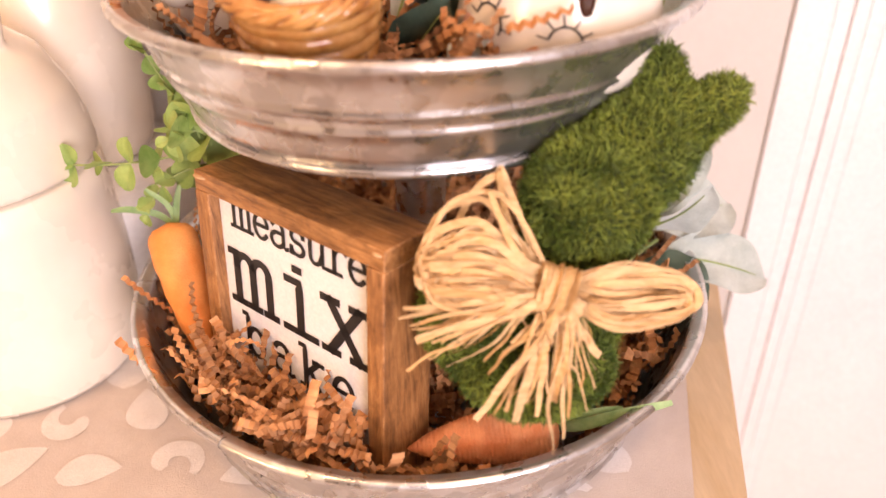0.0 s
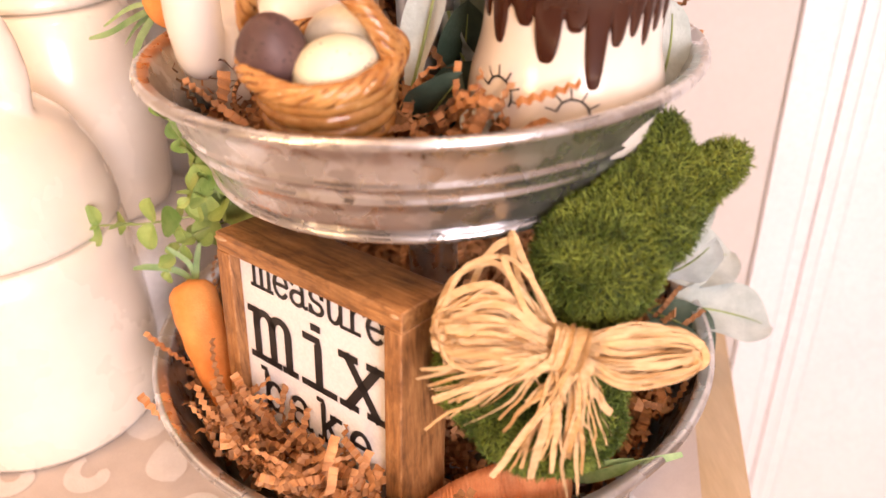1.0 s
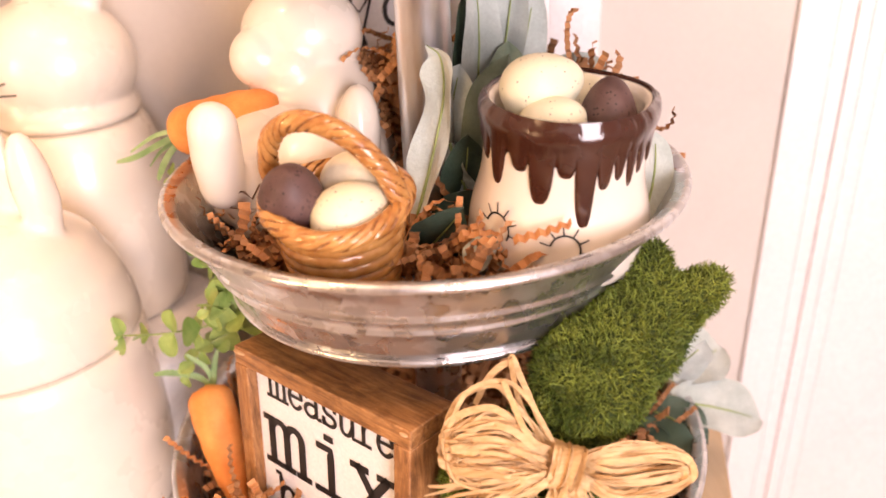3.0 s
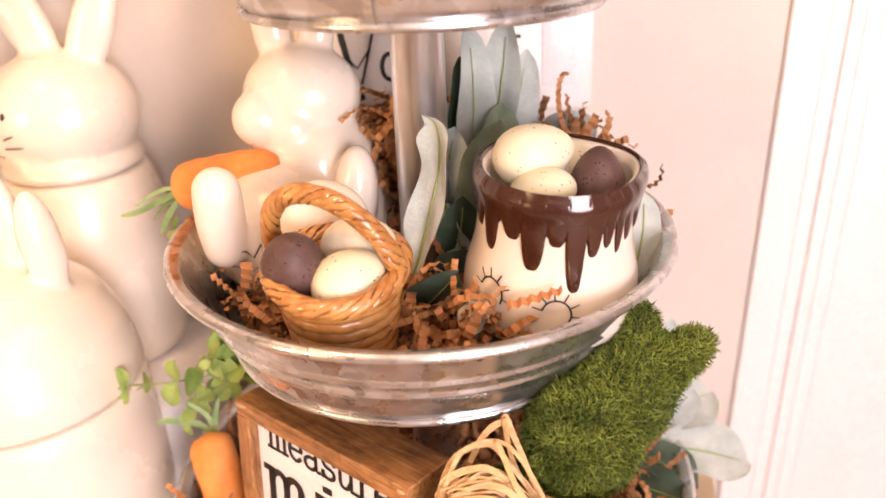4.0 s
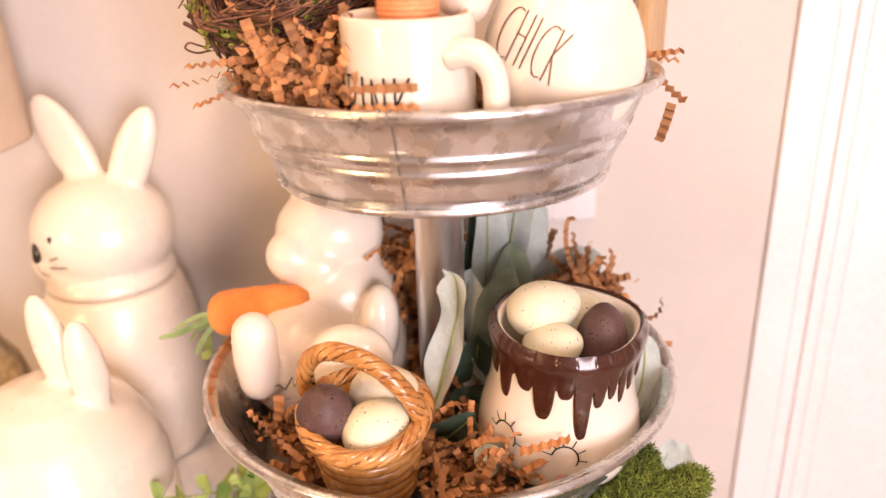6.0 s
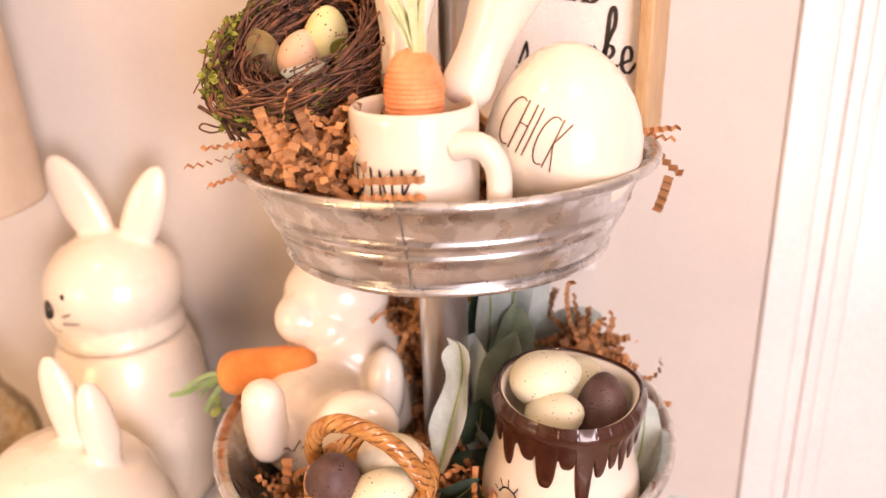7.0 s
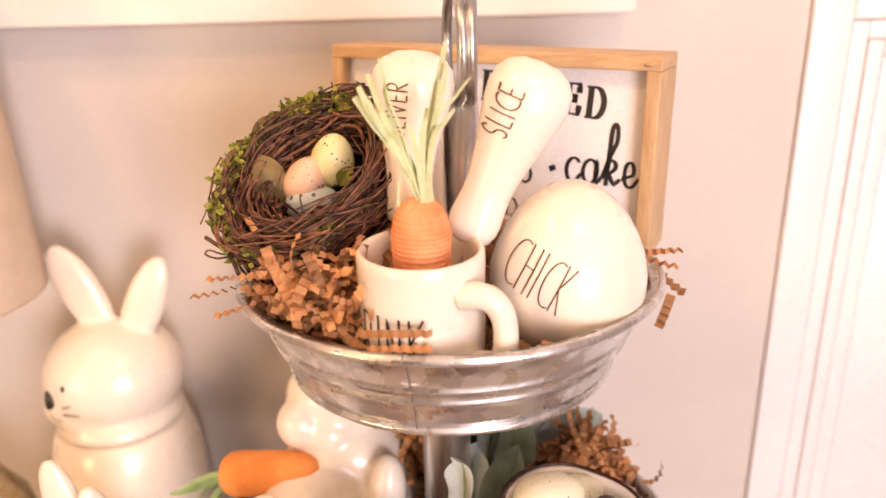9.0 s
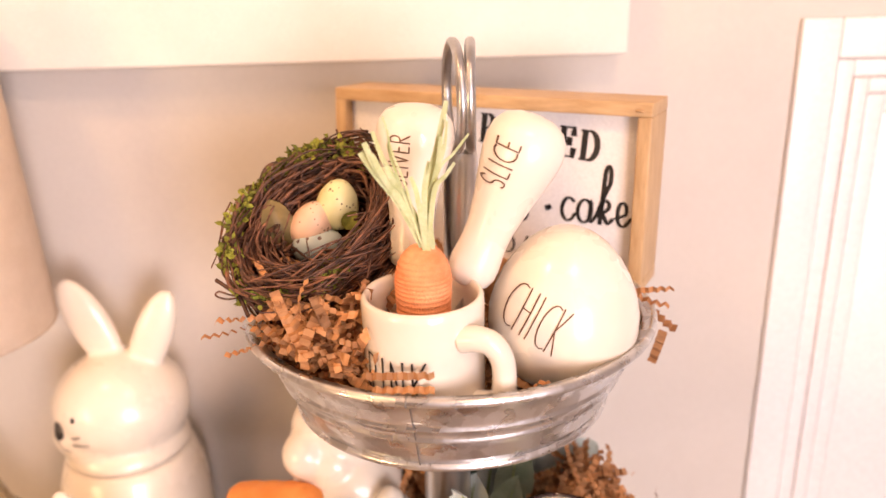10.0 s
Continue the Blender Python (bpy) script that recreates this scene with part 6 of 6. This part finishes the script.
def curled_leaf(points, widths, face, curl=0.35, wave=0.16, n=30):
    """A soft leaf along a bent line; widths: one for each point; its edges turn up and waver."""
    line = curve(points, n // (len(points) - 1))
    k = len(line) - 1
    bm = bmesh.new()
    f = Vector(face).normalized()
    rows = []
    for i, p in enumerate(line):
        d = (line[min(i + 1, k)] - line[max(i - 1, 0)]).normalized()
        f = (f - d * f.dot(d)).normalized()
        side = d.cross(f)
        q = i / k * (len(widths) - 1)
        a = min(int(q), len(widths) - 2)
        w = (widths[a] + (widths[a + 1] - widths[a]) * (q - a)) / 2
        row = []
        for j in range(-4, 5):
            e = j / 4
            lift = curl * w * abs(e) ** 1.6 + wave * w * abs(e) * math.sin(i * 0.55 + j) - (0.0006 if j == 0 else 0)
            row.append(bm.verts.new(p + side * (e * w) + f * lift))
        rows.append(row)
    for a, b in zip(rows, rows[1:]):
        for j in range(8):
            bm.faces.new((a[j], a[j + 1], b[j + 1], b[j]))
    return bm, line


V = LAMB
# low and inner leaves get the darker colour, as painted shade inside each sprig
by_pole = sprig("lambs_ear_sprig", "pale grey-green velvet-leaved sprig in the middle tray by the pole", [
    ((0.010, 0.002, 0.295), (0.022, 0.0, 0.364), 0.042, (-0.35, -0.9, 0.2), 0.08, None), ((0.032, -0.02, 0.285), (0.050, -0.02, 0.374), 0.036, (-0.5, -0.8, 0.2), 0.1, LAMB_GREEN),
    ((0.03, 0.03, 0.28), (0.042, 0.05, 0.425), 0.036, (0.5, -0.8, 0.1), 0.1, None), ((0.045, 0.05, 0.29), (0.068, 0.055, 0.43), 0.034, (-0.4, -0.8, 0.2), -0.08, None),
    ((0.055, 0.06, 0.29), (0.084, 0.07, 0.40), 0.034, (0.3, -0.8, 0.2), 0.06, None), ((0.075, 0.06, 0.315), (0.134, 0.06, 0.347), 0.042, (0.1, -0.9, 0.4), 0.06, None),
    ((0.0, -0.03, 0.252), (0.04, -0.05, 0.29), 0.04, (0.2, -0.8, 0.5), 0.1, LAMB_DARK_SHADED), ((-0.01, -0.06, 0.255), (0.016, -0.095, 0.300), 0.036, (0.3, -0.7, 0.6), 0.1, LAMB_DARK_SHADED),
    ((0.02, -0.02, 0.26), (0.026, -0.03, 0.325), 0.034, (0, -1, 0.2), 0.05, LAMB_DARK_SHADED), ((0.014, -0.108, 0.270), (0.034, -0.122, 0.291), 0.022, (0.0, -0.6, 0.8), 0.1, LAMB),
    ((0.03, 0.05, 0.3), (0.034, 0.05, 0.40), 0.034, (0.4, -0.9, 0.1), 0.1, LAMB_DARK_SHADED), ((0.05, 0.03, 0.3), (0.06, 0.035, 0.37), 0.034, (0.1, -0.9, 0.1), 0.1, LAMB_GREEN)],
    [(0.02, 0.0, 0.235), (0.02, -0.01, 0.28), (0.026, 0.0, 0.33)], V, (0.02, 0, 0.235))
for points, widths, face in (([(-0.012, -0.055, 0.275), (-0.005, -0.055, 0.298), (0.004, -0.052, 0.330), (0.010, -0.048, 0.358), (0.009, -0.045, 0.380), (0.001, -0.046, 0.388)], [0.004, 0.018, 0.030, 0.028, 0.026, 0.028, 0.017, 0.002], (-0.8, -0.6, 0.1)),
                             ([(0.014, -0.02, 0.318), (0.018, -0.024, 0.300), (0.025, -0.026, 0.285), (0.031, -0.024, 0.276)], [0.006, 0.017, 0.020, 0.004], (-0.5, -0.8, 0.3))):
    bm, line = curled_leaf(points, widths, face)
    blade = part("leaf", bm, V, by_pole, "curled pale leaf")
    part("midrib", tube(line, [0.0013 * (1 - 0.8 * i / len(line)) for i in range(len(line))], 6), STEM, blade, "yellow-green midrib")
sprig("lambs_ear_sprig", "pale grey-green velvet-leaved sprig beside the chocolate mug", [
    ((0.138, -0.05, 0.262), (0.15, -0.03, 0.322), 0.03, (0.5, -0.8, 0.3), 0.1, None), ((0.13, -0.03, 0.25), (0.155, -0.02, 0.3), 0.03, (-0.3, -0.8, 0.5), 0.1, LAMB_DARK_SHADED)],
    [(0.13, 0.0, 0.24), (0.135, -0.02, 0.255), (0.14, -0.04, 0.27)], V, (0.13, 0, 0.24))
sprig("lambs_ear_sprig", "pale grey-green velvet-leaved sprig spilling over the lowest tray", [
    ((0.18, 0.0, 0.085), (0.268, -0.005, 0.062), 0.05, (-0.1, -0.5, 0.85), 0.10, None), ((0.185, 0.02, 0.095), (0.245, 0.04, 0.105), 0.055, (0.0, -0.5, 0.85), 0.12, None), ((0.17, 0.02, 0.09), (0.205, -0.02, 0.145), 0.045, (0.4, -0.8, 0.3), 0.1, None),
    ((0.165, 0.0, 0.08), (0.21, -0.035, 0.068), 0.04, (0.3, -0.5, 0.8), 0.12, LAMB_DARK_SHADED), ((0.15, 0.0, 0.1), (0.19, 0.0, 0.20), 0.045, (0.2, -0.9, 0.3), 0.08, None), ((0.16, -0.02, 0.07), (0.205, -0.05, 0.06), 0.035, (0, -0.6, 0.8), 0.1, LAMB_DARK_SHADED),
    ((0.175, 0.05, 0.1), (0.225, 0.06, 0.15), 0.045, (0, -0.8, 0.5), 0.1, None), ((0.14, -0.01, 0.06), (0.195, -0.06, 0.075), 0.04, (0, -0.5, 0.85), 0.1, LAMB_DARK_SHADED)],
    [(0.12, 0.0, 0.03), (0.15, 0.0, 0.07), (0.18, 0.01, 0.09)], V, (0.12, 0, 0.03))

# eucalyptus that hangs out behind the block sign
euc = thing("eucalyptus_sprig", "green artificial eucalyptus sprig with round leaves hanging over the tray", "artificial plant", (-0.15, 0.02, 0.12))
rnd = random.Random(41)
for stem, n, size in (([(-0.125, 0.02, 0.166), (-0.165, 0.008, 0.172), (-0.205, 0.0, 0.171), (-0.238, 0.0, 0.171)], 5, 0.019), ([(-0.13, 0.02, 0.175), (-0.150, 0.012, 0.197), (-0.166, 0.01, 0.222), (-0.184, 0.012, 0.262)], 7, 0.014),
                      ([(-0.13, 0.03, 0.16), (-0.165, 0.01, 0.160), (-0.185, 0.005, 0.148), (-0.196, 0.0, 0.130)], 5, 0.013), ([(-0.115, 0.03, 0.17), (-0.14, 0.008, 0.188), (-0.155, 0.0, 0.194), (-0.168, -0.002, 0.190)], 7, 0.023),
                      ([(-0.115, 0.04, 0.18), (-0.135, 0.015, 0.200), (-0.150, 0.010, 0.216)], 6, 0.021), ([(-0.14, 0.06, 0.2), (-0.168, 0.06, 0.24), (-0.195, 0.06, 0.275)], 6, 0.013)):
    pts = curve(stem, 8)
    part("stem", tube(pts, 0.0008, 6), STEM, euc)
    for i in range(n):
        t = 0.3 + 0.7 * i / max(1, n - 1)
        p = pts[int(t * (len(pts) - 1))]
        grow = size * (1.5 - 0.7 * t)
        turn = rnd.uniform(-0.5, 0.5) + (1.57 if i % 2 else 0)
        for sgn in (-1, 1):
            d = Vector((rnd.gauss(-0.25, 0.25), 0.55 * sgn * math.sin(turn), sgn * math.cos(turn) + 0.1)).normalized()
            part("leaf", leaf(p, p + d * grow * rnd.uniform(0.9, 1.15), grow * rnd.uniform(0.95, 1.1), (rnd.gauss(-0.3, 0.35), -0.9, 0.3), cup=0.12, bend=0.07, k=10, blunt=0.54), EUC, euc)
    tip = pts[-1]
    part("leaf", leaf(tip, tip + (pts[-1] - pts[-3]).normalized() * size * 0.5, size * 0.35, (0, -0.8, 0.5), bend=0.1, k=6), EUC, euc)

# ---- board behind the middle tray, with loose brush strokes ----
board = thing("script_sign", "white board with black brush script behind the middle tray", "sign", (0.0, 0.125, 0.3))
BM_ = pose(0.0, 0.118, 0.24, -6, 0, -4)
part("face", box(-0.1, 0.101, 0, 0.012, 0, 0.22, 0.001, BM_), SIGN_WHITE, board)
place = flat_place(BM_ @ Vector((0, -0.0004, 0)), BM_.to_3x3() @ Vector((1, 0, 0)), BM_.to_3x3() @ Vector((0, 0, 1)))
for pts, w in (([(-0.066, 0.185), (-0.061, 0.160), (-0.055, 0.134), (-0.047, 0.112)], 0.0055), ([(-0.034, 0.175), (-0.040, 0.150), (-0.047, 0.125)], 0.0022), ([(-0.060, 0.150), (-0.050, 0.138), (-0.040, 0.152)], 0.0018),
               ([(x, y) for x, y in arc(-0.023, 0.139, 0.0065, 0.0105, 40, 400, 16)], 0.0036), ([(0.074, 0.160), (0.084, 0.160)], 0.003), ([(0.077, 0.158), (0.081, 0.150)], 0.004)):
    bm = bmesh.new()
    last = None
    for i, p in enumerate(pts):
        a, b = pts[max(i - 1, 0)], pts[min(i + 1, len(pts) - 1)]
        d = Vector((b[0] - a[0], b[1] - a[1])).normalized()
        q = Vector((-d.y, d.x)) * w / 2
        pair = (bm.verts.new(place(p[0] - q.x, p[1] - q.y)), bm.verts.new(place(p[0] + q.x, p[1] + q.y)))
        if last:
            bm.faces.new((last[0], last[1], pair[1], pair[0]))
        last = pair
    part("brush_stroke", bm, INK, board, "black brush stroke", smooth=False)
